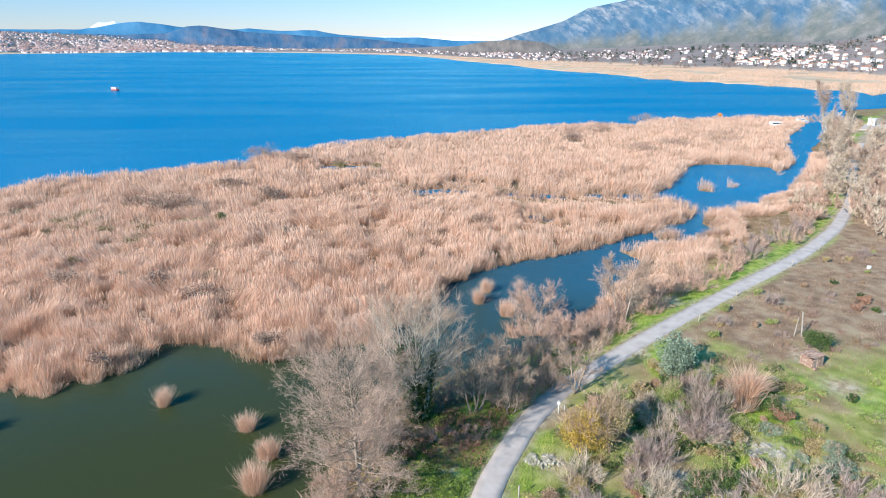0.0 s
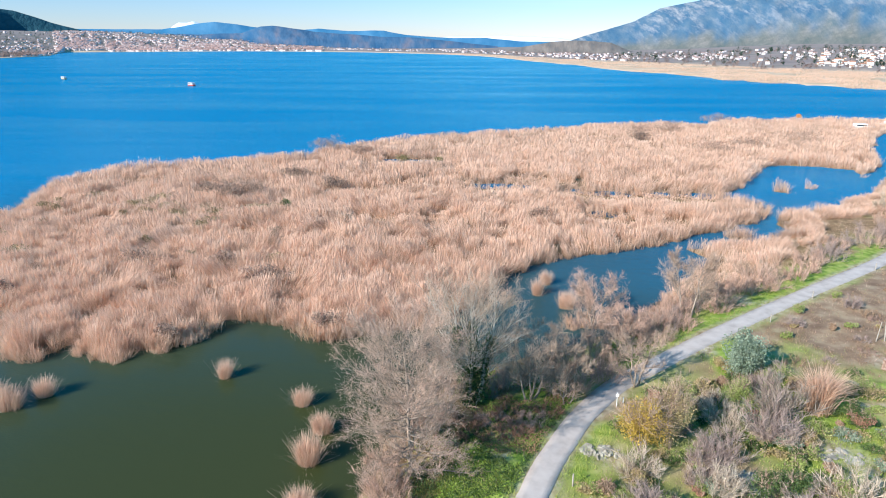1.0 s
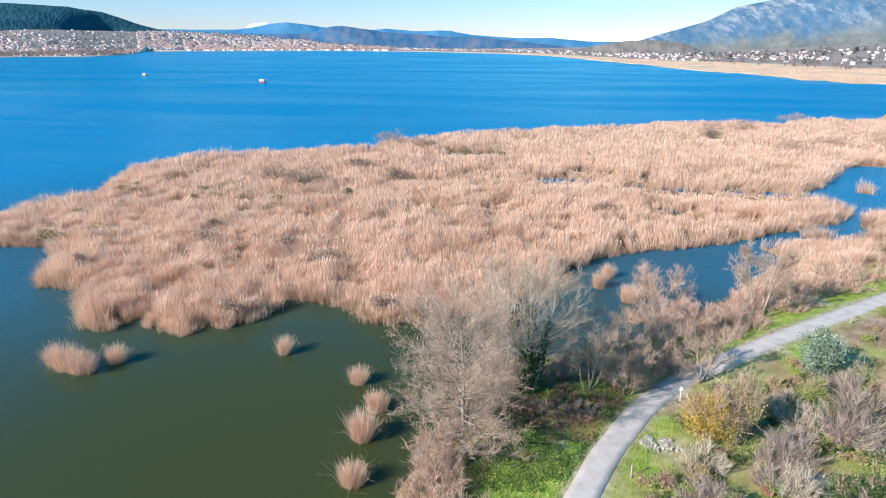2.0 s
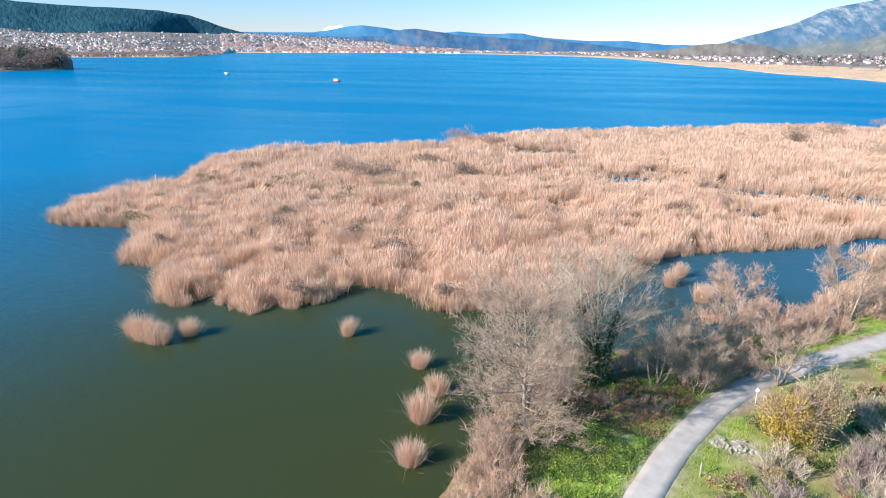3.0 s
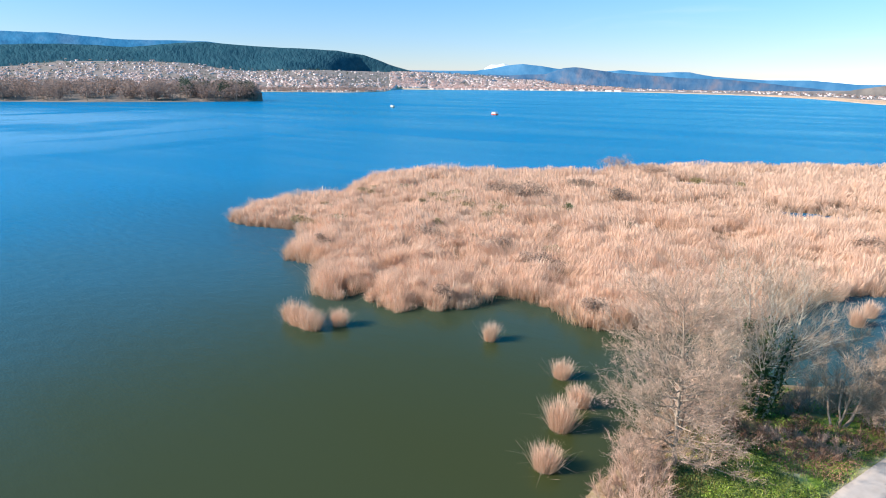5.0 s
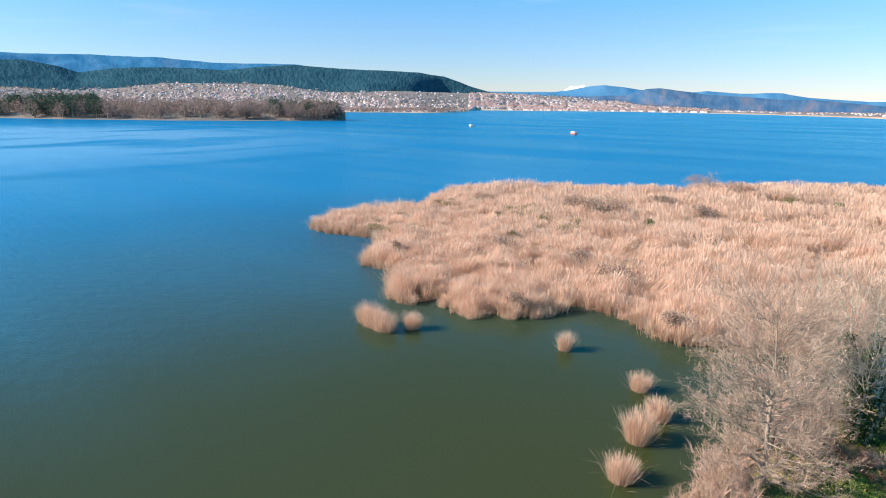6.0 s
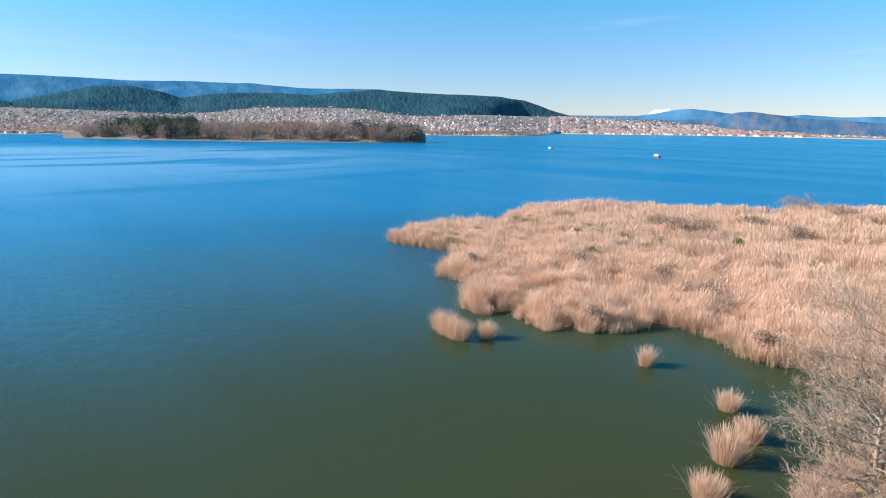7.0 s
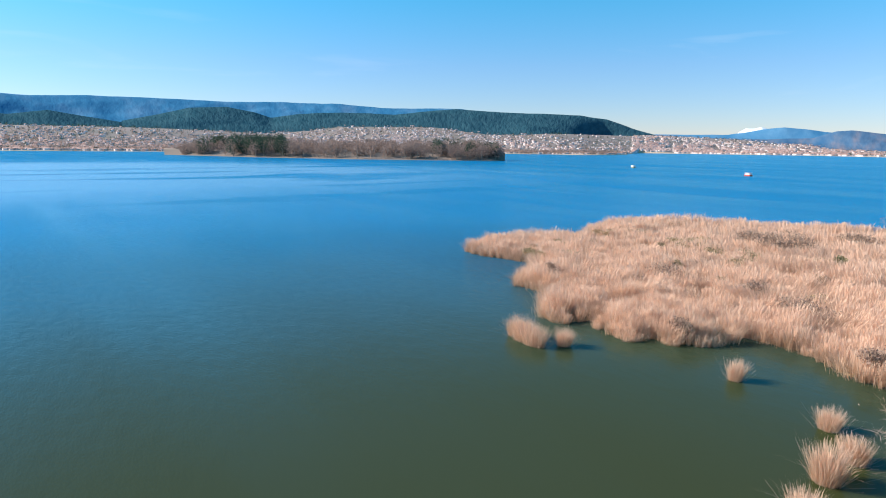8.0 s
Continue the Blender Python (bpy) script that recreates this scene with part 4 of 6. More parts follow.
def twigs(rng, buds, n, length, width, droop=0.0, wild=0.42):
    i = rng.integers(0, len(buds), n)
    p = buds[i, :3] + rng.normal(0, 0.07, (n, 3))
    d = buds[i, 3:] * 0.7 + rng.normal(0, wild, (n, 3)) + np.array([0, 0, 0.2 - droop])
    d /= np.linalg.norm(d, axis=1, keepdims=True)
    ln = length * rng.uniform(0.5, 1.3, n)
    side = np.cross(d, rng.normal(0, 1, (n, 3)))
    side /= np.linalg.norm(side, axis=1, keepdims=True)
    side *= (width * rng.uniform(0.7, 1.3, n) / 2)[:, None]
    mid = p + d * (ln * 0.55)[:, None]
    tip = mid + (d + rng.normal(0, 0.2, (n, 3))) * (ln * 0.45)[:, None]
    v = np.stack([p - side, p + side, mid - side * 0.8, mid + side * 0.8, tip], 1).reshape(-1, 3)
    base = np.arange(n)[:, None] * 5
    # a second shoot forks off at the bend
    tip2 = mid + (d * 0.8 + rng.normal(0, 0.4, (n, 3))) * (ln * 0.5)[:, None]
    v2 = np.stack([mid - side * 0.7, mid + side * 0.7, tip2], 1).reshape(-1, 3)
    b2 = np.arange(n)[:, None] * 3 + len(v)
    faces = np.concatenate([base + (0, 1, 2), base + (1, 3, 2), base + (2, 3, 4), b2 + (0, 1, 2)])
    return np.concatenate([v, v2]), faces


def leaves(rng, points, size):
    """A small bent leaf at each point."""
    n = len(points)
    u, w = rng.normal(0, 1, (n, 3)), rng.normal(0, 1, (n, 3))
    u /= np.linalg.norm(u, axis=1, keepdims=True)
    w = np.cross(u, w)
    w /= np.linalg.norm(w, axis=1, keepdims=True)
    s = (size * rng.uniform(0.6, 1.4, n))[:, None]
    v = np.stack([points - u * s, points + w * s * 0.45, points + u * s, points - w * s * 0.45], 1).reshape(-1, 3)
    return v, np.arange(n)[:, None] * 4 + np.array([[0, 1, 2, 3]])


def full_crown(rng, height, radius, trunk_r, limbs=46, low=0.1, upsweep=0.7, leaders=1):
    """A rounded crown on one or more leaders that part near the ground: side limbs from low to the top, each with forked branches."""
    segs, buds = [], []
    n = 14
    stems = []
    for s in range(leaders):
        a = 2 * math.pi * s / leaders + rng.uniform(-0.4, 0.4)
        reach = 0 if leaders == 1 else radius * rng.uniform(0.3, 0.5)
        tall = height * (0.96 if s == 0 else rng.uniform(0.8, 0.96))
        pts, off = [], Vector((0, 0, 0))
        for k in range(n + 1):
            u = k / n
            off += Vector((rng.normal(0, 0.07), rng.normal(0, 0.07), 0))
            pts.append(Vector((math.cos(a) * (reach * u ** 0.8 + 0.12 * (leaders > 1)), math.sin(a) * (reach * u ** 0.8 + 0.12 * (leaders > 1)), -0.3 + (tall + 0.3) * u)) + off)
        size = trunk_r * (1 if s == 0 else 0.75)
        rad = [size * (1 - k / n) ** 0.8 + 0.02 for k in range(n + 1)]
        for k in range(n):
            segs.append((*pts[k], *pts[k + 1], rad[k], rad[k + 1]))
        stems.append((pts, rad))

    def shoot(p, d, length, r, lvl):
        m = (5, 3, 2)[lvl]
        for k in range(m):
            d = (d + Vector(rng.normal(0, 0.10, 3)) + Vector((0, 0, 0.05))).normalized()
            q = p + d * (length / m)
            segs.append((*p, *q, r, r * 0.78))
            buds.append((*q, *d))
            if lvl < 2:
                for _ in range(2):
                    side = Vector(rng.normal(0, 1, 3))
                    nd = (d * 0.9 + side.normalized() * 0.62 + Vector((0, 0, 0.12))).normalized()
                    shoot(q, nd, length * rng.uniform(0.25, 0.45) * (1.1 - 0.4 * k / m), r * 0.55, lvl + 1)
            p, r = q, r * 0.78

    for k in range(limbs):
        pts, rad = stems[k % leaders]
        s = low + (0.97 - low) * (k + rng.random()) / limbs
        j = min(n - 1, int(s * n))
        p = pts[j].lerp(pts[j + 1], s * n - j)
        a = k * 2.4 + rng.normal(0, 0.3)
        if leaders > 1 and rng.random() < 0.7:
            a = math.atan2(p.y, p.x) + rng.normal(0, 0.8)
        room = radius * math.sqrt(max(0.05, 1 - ((s - 0.45) / 0.62) ** 2)) * rng.uniform(0.75, 1.1)
        reach = max(0.25 * radius, room - math.hypot(p.x, p.y) * (leaders > 1))
        d = Vector((math.cos(a), math.sin(a), upsweep * (0.3 + 1.0 * s))).normalized()
        shoot(p, d, reach / max(0.5, math.hypot(d.x, d.y)), 0.35 * rad[j] + 0.012, 0)
    return np.array(segs), np.array(buds)


def bare_tree(name, seed, height, spread, trunk_r, n_twigs, twig_len, label, m, twig_mat=None, stems=1, upright=0.5, width=0.035,
              fork=0.25, levels=3, squash=1.0, dead_leaves=0, ivy=0, bark=None, oval=None):
    rng = np.random.default_rng(seed)
    segs, buds = full_crown(rng, height, *oval) if oval else skeleton_of(rng, height, spread, trunk_r, stems, upright, levels, fork)
    segs[:, [0, 1, 3, 4]] *= squash
    buds[:, :2] *= squash
    root = thing(name, m, label, "tree")
    thick = segs[:, 6] > 0.045
    v, f = tubes(segs[thick], 6)
    part("trunk", mesh_from("trunk", v, f, bark or M_BARK, flat=False), None, root)
    if (~thick).any():
        v, f = tubes(segs[~thick], 3)
        part("branchwork", mesh_from("branchwork", v, f, bark or M_BARK), None, root)
    v, f = twigs(rng, buds, n_twigs, twig_len, width)
    part("crown", mesh_from("crown", v, f, twig_mat or M_TWIG), None, root, "fine bare winter twigs")
    if dead_leaves:
        i = rng.integers(0, len(buds), dead_leaves)
        low = buds[i, :3] + rng.normal(0, 0.5, (dead_leaves, 3))
        v, f = leaves(rng, low, 0.05)
        part("dead_foliage", mesh_from("dead_foliage", v, f, M_TWIG_PINK), None, root, "withered pinkish leaves")
    if ivy:
        trunk = segs[(segs[:, 6] > trunk_r * 0.35) & (segs[:, 2] < height * 0.6)]
        i = rng.integers(0, len(trunk), ivy)
        t = rng.random((ivy, 1))
        p = trunk[i, :3] * (1 - t) + trunk[i, 3:6] * t + rng.normal(0, 0.28, (ivy, 3))
        v, f = leaves(rng, p[p[:, 2] > 0], 0.13)
        part("ivy", mesh_from("ivy", v, f, M_IVY), None, root, "dark green ivy round the trunk")
    return root


def shrub(name, seed, rx, ry, h, n, leaf, mat, label, m, lumps=9, stems=7, bare=0, category="shrub", hollow=0.55):
    """A leafy bush: lumpy shell of leaves over forked stems."""
    rng = np.random.default_rng(seed)
    root = thing(name, m, label, category)
    a = rng.uniform(0, 2 * math.pi, lumps)
    r = rng.uniform(0.1, 0.62, lumps)
    c = np.stack([np.cos(a) * r * rx, np.sin(a) * r * ry, h * rng.uniform(0.25, 0.72, lumps)], -1)
    rad = rng.uniform(0.28, 0.5, lumps)
    i = rng.integers(0, lumps, n)
    d = rng.normal(0, 1, (n, 3))
    d /= np.linalg.norm(d, axis=1, keepdims=True)
    k = rng.uniform(hollow, 1.12, (n, 1)) * rad[i][:, None]
    p = c[i] + d * k * np.array([rx, ry, h * 0.62])
    p = p[p[:, 2] > 0.02]
    v, f = leaves(rng, p, leaf)
    part("foliage", mesh_from("foliage", v, f, mat), None, root)
    segs = []
    for s in range(stems):
        q, b = c[rng.integers(0, lumps)], rng.normal(0, 0.12, 3) * np.array([rx, ry, 0])
        mid = b * 0.4 + q * 0.6 + rng.normal(0, 0.12, 3)
        segs += [(b[0], b[1], -0.2, *mid, 0.05, 0.035), (*mid, *q, 0.035, 0.015)]
    v, f = tubes(segs, 4)
    part("stemwork", mesh_from("stemwork", v, f, M_BARK), None, root)
    if bare:
        buds = np.concatenate([c, d[:lumps] * 0.3 + np.array([0, 0, 0.8])], 1)
        v, f = twigs(rng, buds, bare, h * 0.3, 0.03)
        part("twigwork", mesh_from("twigwork", v, f, M_TWIG), None, root, "bare twigs standing out")
    return root


def brush(name, seed, rx, ry, h, n, mat, label, m, width=0.03, lean=0.5, category="shrub", shoot=None):
    """A leafless thicket: stems fanning from the ground, each with side twigs."""
    rng = np.random.default_rng(seed)
    root = thing(name, m, label, category)
    k = max(10, n // 45)
    r, t = np.sqrt(rng.random(k)), rng.uniform(0, 2 * math.pi, k)
    base = np.stack([rx * 0.75 * r * np.cos(t), ry * 0.75 * r * np.sin(t), np.full(k, -0.15)], -1)
    out = np.stack([np.cos(t) * r * lean, np.sin(t) * r * lean, np.ones(k)], -1) + rng.normal(0, 0.18, (k, 3))
    hh = h * (1.05 - 0.5 * r ** 2) * rng.uniform(0.6, 1, k)
    mid = base + out * (hh * 0.5)[:, None]
    top = mid + (out + rng.normal(0, 0.25, (k, 3))) * (hh * 0.42)[:, None]
    segs = np.concatenate([np.concatenate([base, mid, np.full((k, 1), 0.035), np.full((k, 1), 0.022)], 1),
                           np.concatenate([mid, top, np.full((k, 1), 0.022), np.full((k, 1), 0.008)], 1)])
    v, f = tubes(segs, 3)
    part("stemwork", mesh_from("stemwork", v, f, M_BARK), None, root)
    pts = []
    for u in (0.2, 0.5, 0.8, 1.0):
        pts += [np.concatenate([mid + (top - mid) * u, top - mid], 1), np.concatenate([base + (mid - base) * (0.3 + 0.7 * u), mid - base], 1)]
    buds = np.concatenate(pts)
    buds[:, 3:] /= np.linalg.norm(buds[:, 3:], axis=1, keepdims=True)
    v, f = twigs(rng, buds, n, shoot or 0.17 * h + 0.3, width)
    part("twigwork", mesh_from("twigwork", v, f, mat), None, root)
    return root


def at(x, y, dz=0.0, turn=0.0, size=1.0):
    return pose(x, y, z_at(x, y) + dz, 0, 0, turn) @ Matrix.Diagonal((size, size, size, 1))


# the row of bare trees beside the lagoon
bare_tree("alder_tree", 11, 12.4, 0, 0.16, 27000, 0.52, "broad rounded bare alder with pinkish-grey twigs over the lagoon",
          at(-7.3, 42.2), M_TWIG_ALDER, width=0.013, dead_leaves=4500, oval=(5.2, 0.15, 80, 0.05, 0.42))
bare_tree("ivy_tree", 12, 11.8, 0, 0.24, 9500, 0.7, "bare tree with pale spreading limbs and an ivy-covered trunk",
          at(-3.2, 52.7), M_TWIG, width=0.015, ivy=7500, oval=(5.0, 0.24, 52, 0.30, 1.3, 4), bark=M_PALEBARK)
bare_tree("thorn_tree", 13, 7.2, 0, 0.13, 3000, 0.7, "spreading bare tree with crooked yellowish branches", at(2.4, 54.0), M_TWIG, width=0.02, oval=(3.6, 0.12, 30, 0.2, 0.8, 4))
bare_tree("willow_tree", 14, 5.8, 0, 0.14, 5200, 0.55, "round bare pinkish willow on a reed islet", at(10.2, 72.8), M_TWIG_PINK, width=0.022, oval=(3.9, 0.12, 40, 0.15, 0.8, 3))
bare_tree("path_tree", 15, 5.0, 0, 0.13, 2600, 0.55, "low spreading bare tree beside the footpath", at(12.6, 57.2), M_TWIG, width=0.02, oval=(3.4, 0.12, 26, 0.25, 0.5, 3))
bare_tree("round_tree", 16, 8.2, 0, 0.13, 4600, 0.6, "round-crowned bare tree above the channel", at(21.6, 74.6), M_TWIG, width=0.024, oval=(3.6, 0.12, 40, 0.34, 0.8, 2))
for k, (x, y, h, r, mt) in enumerate(((5.6, 57.4, 6.0, 2.8, M_TWIG), (8.6, 61.6, 5.4, 2.8, M_TWIG_PINK), (-5.6, 51.6, 6.2, 2.6, M_TWIG), (5.6, 53.2, 4.8, 2.2, M_TWIG), (12.6, 66.4, 4.4, 2.6, M_TWIG_PINK))):
    bare_tree("sapling_tree", 160 + k, h, 0, 0.07, 2600, 0.55, "small many-stemmed bare tree in the thicket", at(x, y), mt, width=0.02, oval=(r, 0.06, 16, 0.12, 0.9, 4))
for k, (x, y, h, w, mt) in enumerate(((-6.6, 35.2, 2.4, 2.4, M_TWIG_PINK), (-4.4, 34.0, 2.0, 2.2, M_TWIG_PINK), (-9.0, 40.0, 2.4, 1.8, M_TWIG_PINK),
                                      (6.0, 56.0, 3.4, 2.6, M_TWIG), (3.6, 58.6, 3.4, 2.4, M_TWIG), (0.6, 56.6, 2.6, 1.8, M_TWIG_PINK), (8.4, 60.0, 3.4, 2.6, M_TWIG),
                                      (11.0, 64.4, 3.0, 2.4, M_TWIG), (-6.6, 55.5, 3.0, 2.0, M_TWIG_PINK), (-6.8, 49.0, 3.6, 2.0, M_TWIG_PINK), (15.5, 70.0, 2.2, 1.8, M_TWIG_PINK),
                                      (-4.4, 58.6, 1.8, 1.4, M_TWIG_GREY), (-1.0, 55.0, 2.0, 1.6, M_TWIG_GREY), (-9.2, 36.5, 2.0, 1.8, M_TWIG_PINK), (-9.9, 43.6, 2.0, 1.5, M_TWIG_PINK), (-9.4, 47.0, 2.2, 1.5, M_TWIG), (-9.4, 33.5, 1.8, 1.8, M_TWIG_PINK), (-8.6, 51.5, 2.2, 1.6, M_TWIG_PINK),
                                      (-8.4, 38.2, 3.0, 2.0, M_TWIG_PINK), (9.8, 58.0, 2.6, 1.8, M_TWIG_GREY), (16.8, 68.0, 2.4, 2.0, M_TWIG), (20.6, 72.0, 2.2, 2.0, M_TWIG_PINK), (18.4, 74.2, 2.2, 2.0, M_TWIG_PINK))):
    brush("bare_thicket", 200 + k, w, w * 0.9, h, int(500 + 170 * h * w), mt, "leafless thicket of thin reddish-grey stems", at(x, y), 0.018)
# shrubs on the bank between channel and path
bank_rng = random.Random(5)
for k in range(34):
    s = 0.02 + 0.96 * k / 33
    i = 9 + s * 7.2
    a, b = Vector((*PATH_LINE[int(i)], 0)), Vector((*PATH_LINE[int(i) + 1], 0))
    c = a.lerp(b, i % 1)
    d = (b - a).normalized()
    c += Vector((-d.y, d.x, 0)) * bank_rng.uniform(3.6, 7.5)
    if float(land(np.array([c.x]), np.array([c.y]))[1][0]) < 0.8:
        continue
    h = bank_rng.uniform(1.8, 3.6)
    brush("bank_thicket", 300 + k, h * 0.8, h * 0.75, h, int(450 + 180 * h), bank_rng.choice((M_TWIG_PINK, M_TWIG_PINK, M_TWIG, M_TWIG_GREY)),
          "leafless pinkish thicket on the channel bank", at(c.x, c.y), 0.022 + 0.02 * s)
# low shrubs in the reed bed
for k, (x, y, w, h, mt) in enumerate(((-67, 131, 6, 3.4, M_TWIG_GREY), (-58.5, 131, 6.5, 3.9, M_TWIG_GREY), (-62, 128, 5, 3.6, M_TWIG_GREY), (-55.3, 152, 6, 2.9, M_TWIG_GREY), (-42, 142, 5, 2.8, M_TWIG_GREY),
                                      (-59, 192, 7, 4.4, M_TWIG_PINK), (-47, 187, 7, 3.6, M_TWIG), (-57.3, 86, 5, 2.7, M_TWIG_PINK), (-35, 82, 4.5, 2.4, M_TWIG_PINK), (44, 241, 8, 4.2, M_TWIG_PINK),
                                      (56, 248, 8, 4.0, M_TWIG), (42, 227, 6, 3.4, M_TWIG_GREY), (95, 227, 14, 5.0, M_TWIG), (59, 203, 10, 3.4, M_TWIG_PINK), (74, 214, 9, 3.6, M_TWIG_PINK),
                                      (85, 290, 8, 4, M_TWIG_PINK), (-44, 88, 3.5, 2.3, M_TWIG_PINK), (5, 118, 3, 2.8, M_TWIG_PINK), (-22, 67.3, 2.6, 2.6, M_TWIG_PINK), (-39, 62.5, 1.8, 2.0, M_TWIG), (-68, 72, 2, 2.6, M_TWIG_PINK))):
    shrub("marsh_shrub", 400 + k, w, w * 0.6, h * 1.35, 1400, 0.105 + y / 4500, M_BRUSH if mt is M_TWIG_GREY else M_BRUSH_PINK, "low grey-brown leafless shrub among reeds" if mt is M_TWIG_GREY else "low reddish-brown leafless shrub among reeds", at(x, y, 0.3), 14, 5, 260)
for k, (x, y, w) in enumerate(((-46.6, 122, 1.6), (-70, 118, 4), (-60, 116, 4), (-52, 121, 5), (-78, 120, 5), (-84, 84, 4), (-80, 88, 5), (-76, 125, 4), (-33, 182, 3), (-22, 178, 2))):
    shrub("marsh_weeds", 450 + k, w, w * 0.5, 3.0 if k == 0 else 2.3, 1500, 0.13, M_GREEN if k == 0 else M_WEED, "olive-green weeds in a hollow of the reed bed", at(x, y, 0.3), 14, 5, 0, "weeds")

wr = random.Random(12)
for k in range(22):
    x, y, w = wr.uniform(-98, -30), wr.uniform(88, 128), wr.uniform(1.2, 3.2)
    shrub("marsh_weeds", 480 + k, w, w * 0.5, 2.2, 900, 0.12, (M_WEED, M_HEATH, M_WEED)[k % 3], ("olive weeds breaking the reed bed", "brown withered weeds in the reed bed", "olive weeds breaking the reed bed")[k % 3], at(x, y, 0.3), 12, 4, 150, "weeds")

# shrubs of the overgrown meadow beside the path
shrub("silver_bush", 21, 2.9, 2.8, 5.6, 9000, 0.11, M_OLIVE, "dense rounded bush with silvery green leaves", at(23.4, 60.2), 16)
shrub("yellow_bush", 22, 2.3, 2.2, 6.0, 6500, 0.08, M_YELLOW, "tall bush with golden autumn leaves", at(11.2, 46.2), 10, 9, 700)
shrub("tawny_bush", 23, 2.4, 2.2, 6.6, 6000, 0.075, M_TAWNY, "thinning tawny bush with bare twigs", at(13.8, 47.2), 12, 9, 500)
shrub("green_bush", 24, 1.6, 1.5, 3.8, 4000, 0.075, M_LUSH, "upright light green bush", at(21.5, 54.2), 9, 6, 250)
brush("pale_bush", 25, 1.0, 0.9, 5.2, 1200, M_BARK, "pale bare bush with many upright stems", at(24.0, 52.4), 0.04, 0.6)
brush("round_twig_bush", 26, 1.3, 1.2, 3.4, 1900, M_TWIG_GREY, "rounded grey leafless bush", at(22.6, 49.6), 0.035, 0.8)
brush("fallen_pale_tree", 27, 2.0, 1.7, 3.0, 1500, M_TWIG_PALE, "tangled pale bare shrub in grass", at(26.0, 41.0), 0.04, 1.1)
brush("grey_bramble", 28, 2.3, 1.8, 2.0, 1600, M_TWIG_GREY, "grey leafless bramble tangle", at(30.5, 41.0), 0.035, 0.9)
shrub("green_bramble", 29, 2.6, 2.0, 2.4, 4200, 0.075, M_GREEN, "dark green bramble mound", at(20.6, 41.6), 10, 6, 300)
shrub("shed_hedge", 30, 2.4, 1.6, 2.6, 1800, 0.12, M_GREEN, "bright green bush against the ruined shed", at(42.0, 66.3), 9)
shrub("dark_bush", 31, 1.6, 1.5, 2.2, 1200, 0.11, M_IVY, "small dark evergreen bush in grass", at(35.5, 39.4), 8)
def by_stones(x, y):
    return any(math.hypot(x - a, y - b) < r for a, b, r in ((8.2, 45.6, 2.6), (20.8, 41.8, 2.6), (27.2, 47.0, 2.4), (18.8, 43.8, 1.5)))


# lush weeds and low growth at the meadow's near end
lr = random.Random(77)
for k in range(170):
    x, y = lr.uniform(6, 40), 36 + 24 * lr.random() ** 1.3
    if line_distance(PATH_LINE, np.array([x]), np.array([y]))[0] < 2.4 or x < 0.9 * y - 36 or by_stones(x, y):
        continue
    s = lr.uniform(0.6, 1.7)
    shrub("weed_patch", 1000 + k, s, s * 0.8, s * lr.uniform(0.35, 0.7), int(470 * s), 0.085, (M_LUSH, M_LUSH, M_TAWNY, M_LUSH, M_GREEN)[k % 5],
          ("low patch of light green winter weeds", "low patch of light green winter weeds", "low patch of tawny dying weeds", "low patch of light green winter weeds", "low patch of dark green weeds")[k % 5], at(x, y), 9, 3, 60, "weeds")
# giant cane fan
rng = np.random.default_rng(61)
n = 1300
t, r = rng.normal(0.0, 0.55, n), rng.random(n)
v, f, a = blades(rng.normal(0, 0.35, n), rng.normal(0, 0.3, n), np.full(n, -0.1), rng.uniform(2.4, 5.0, n), np.sin(t) * 0.8 + 0.05, rng.normal(0, 0.25, n), np.full(n, 0.045), rng)
cane = new("cane_clump", mesh_from("cane_clump", v, f, M_REED, {"along": a}))
cane.matrix_world = at(28.2, 54.0)
tagged(cane, "fan of tall dry yellow canes in the meadow", "canes")
mrng = random.Random(9)
kinds = ((M_GREEN, "small green shrub in the meadow"), (M_LUSH, "small light green shrub in the meadow"), (M_LUSH, "small light green shrub in the meadow"), (M_TAWNY, "small tawny shrub in the meadow"), (M_TWIG_GREY, ""), (M_HEATH, "low brown dead scrub in the meadow"), (M_RED, "low reddish bramble in the meadow"), (M_IVY, "low dark evergreen shrub"))
spots = 0
while spots < 150:
    x, y = mrng.uniform(2, 75), mrng.uniform(30, 105)
    road = float(line_distance(PATH_LINE, np.array([x]), np.array([y]))[0])
    k = int(np.argmin([(px - x) ** 2 + (py - y) ** 2 for px, py in PATH_LINE[:-1]]))
    (ax, ay), (bx, by) = PATH_LINE[k], PATH_LINE[k + 1]
    if road < (4.2 if y < 50 else 2.6) or by_stones(x, y) or (bx - ax) * (y - ay) - (by - ay) * (x - ax) > 0 or abs(x - 39.8) + abs(y - 63.5) < 6:
        continue
    thick = y < 60 and x < 32
    if not thick and mrng.random() < 0.8:
        continue
    spots += 1
    mt, lab = mrng.choice(kinds)
    s = mrng.uniform(0.4, 1.5) * (1.0 if thick else 0.75)
    if lab:
        shrub("meadow_shrub", 500 + spots, s, s * 0.9, s * mrng.uniform(0.8, 1.4), int(560 * s + 220), 0.085, mt, lab, at(x, y), 7, 4, 120)
    else:
        brush("meadow_brush", 500 + spots, s, s * 0.9, s * mrng.uniform(1.0, 1.7), int(700 * s), mt, "small leafless brush in the meadow", at(x, y), 0.03, 0.8)
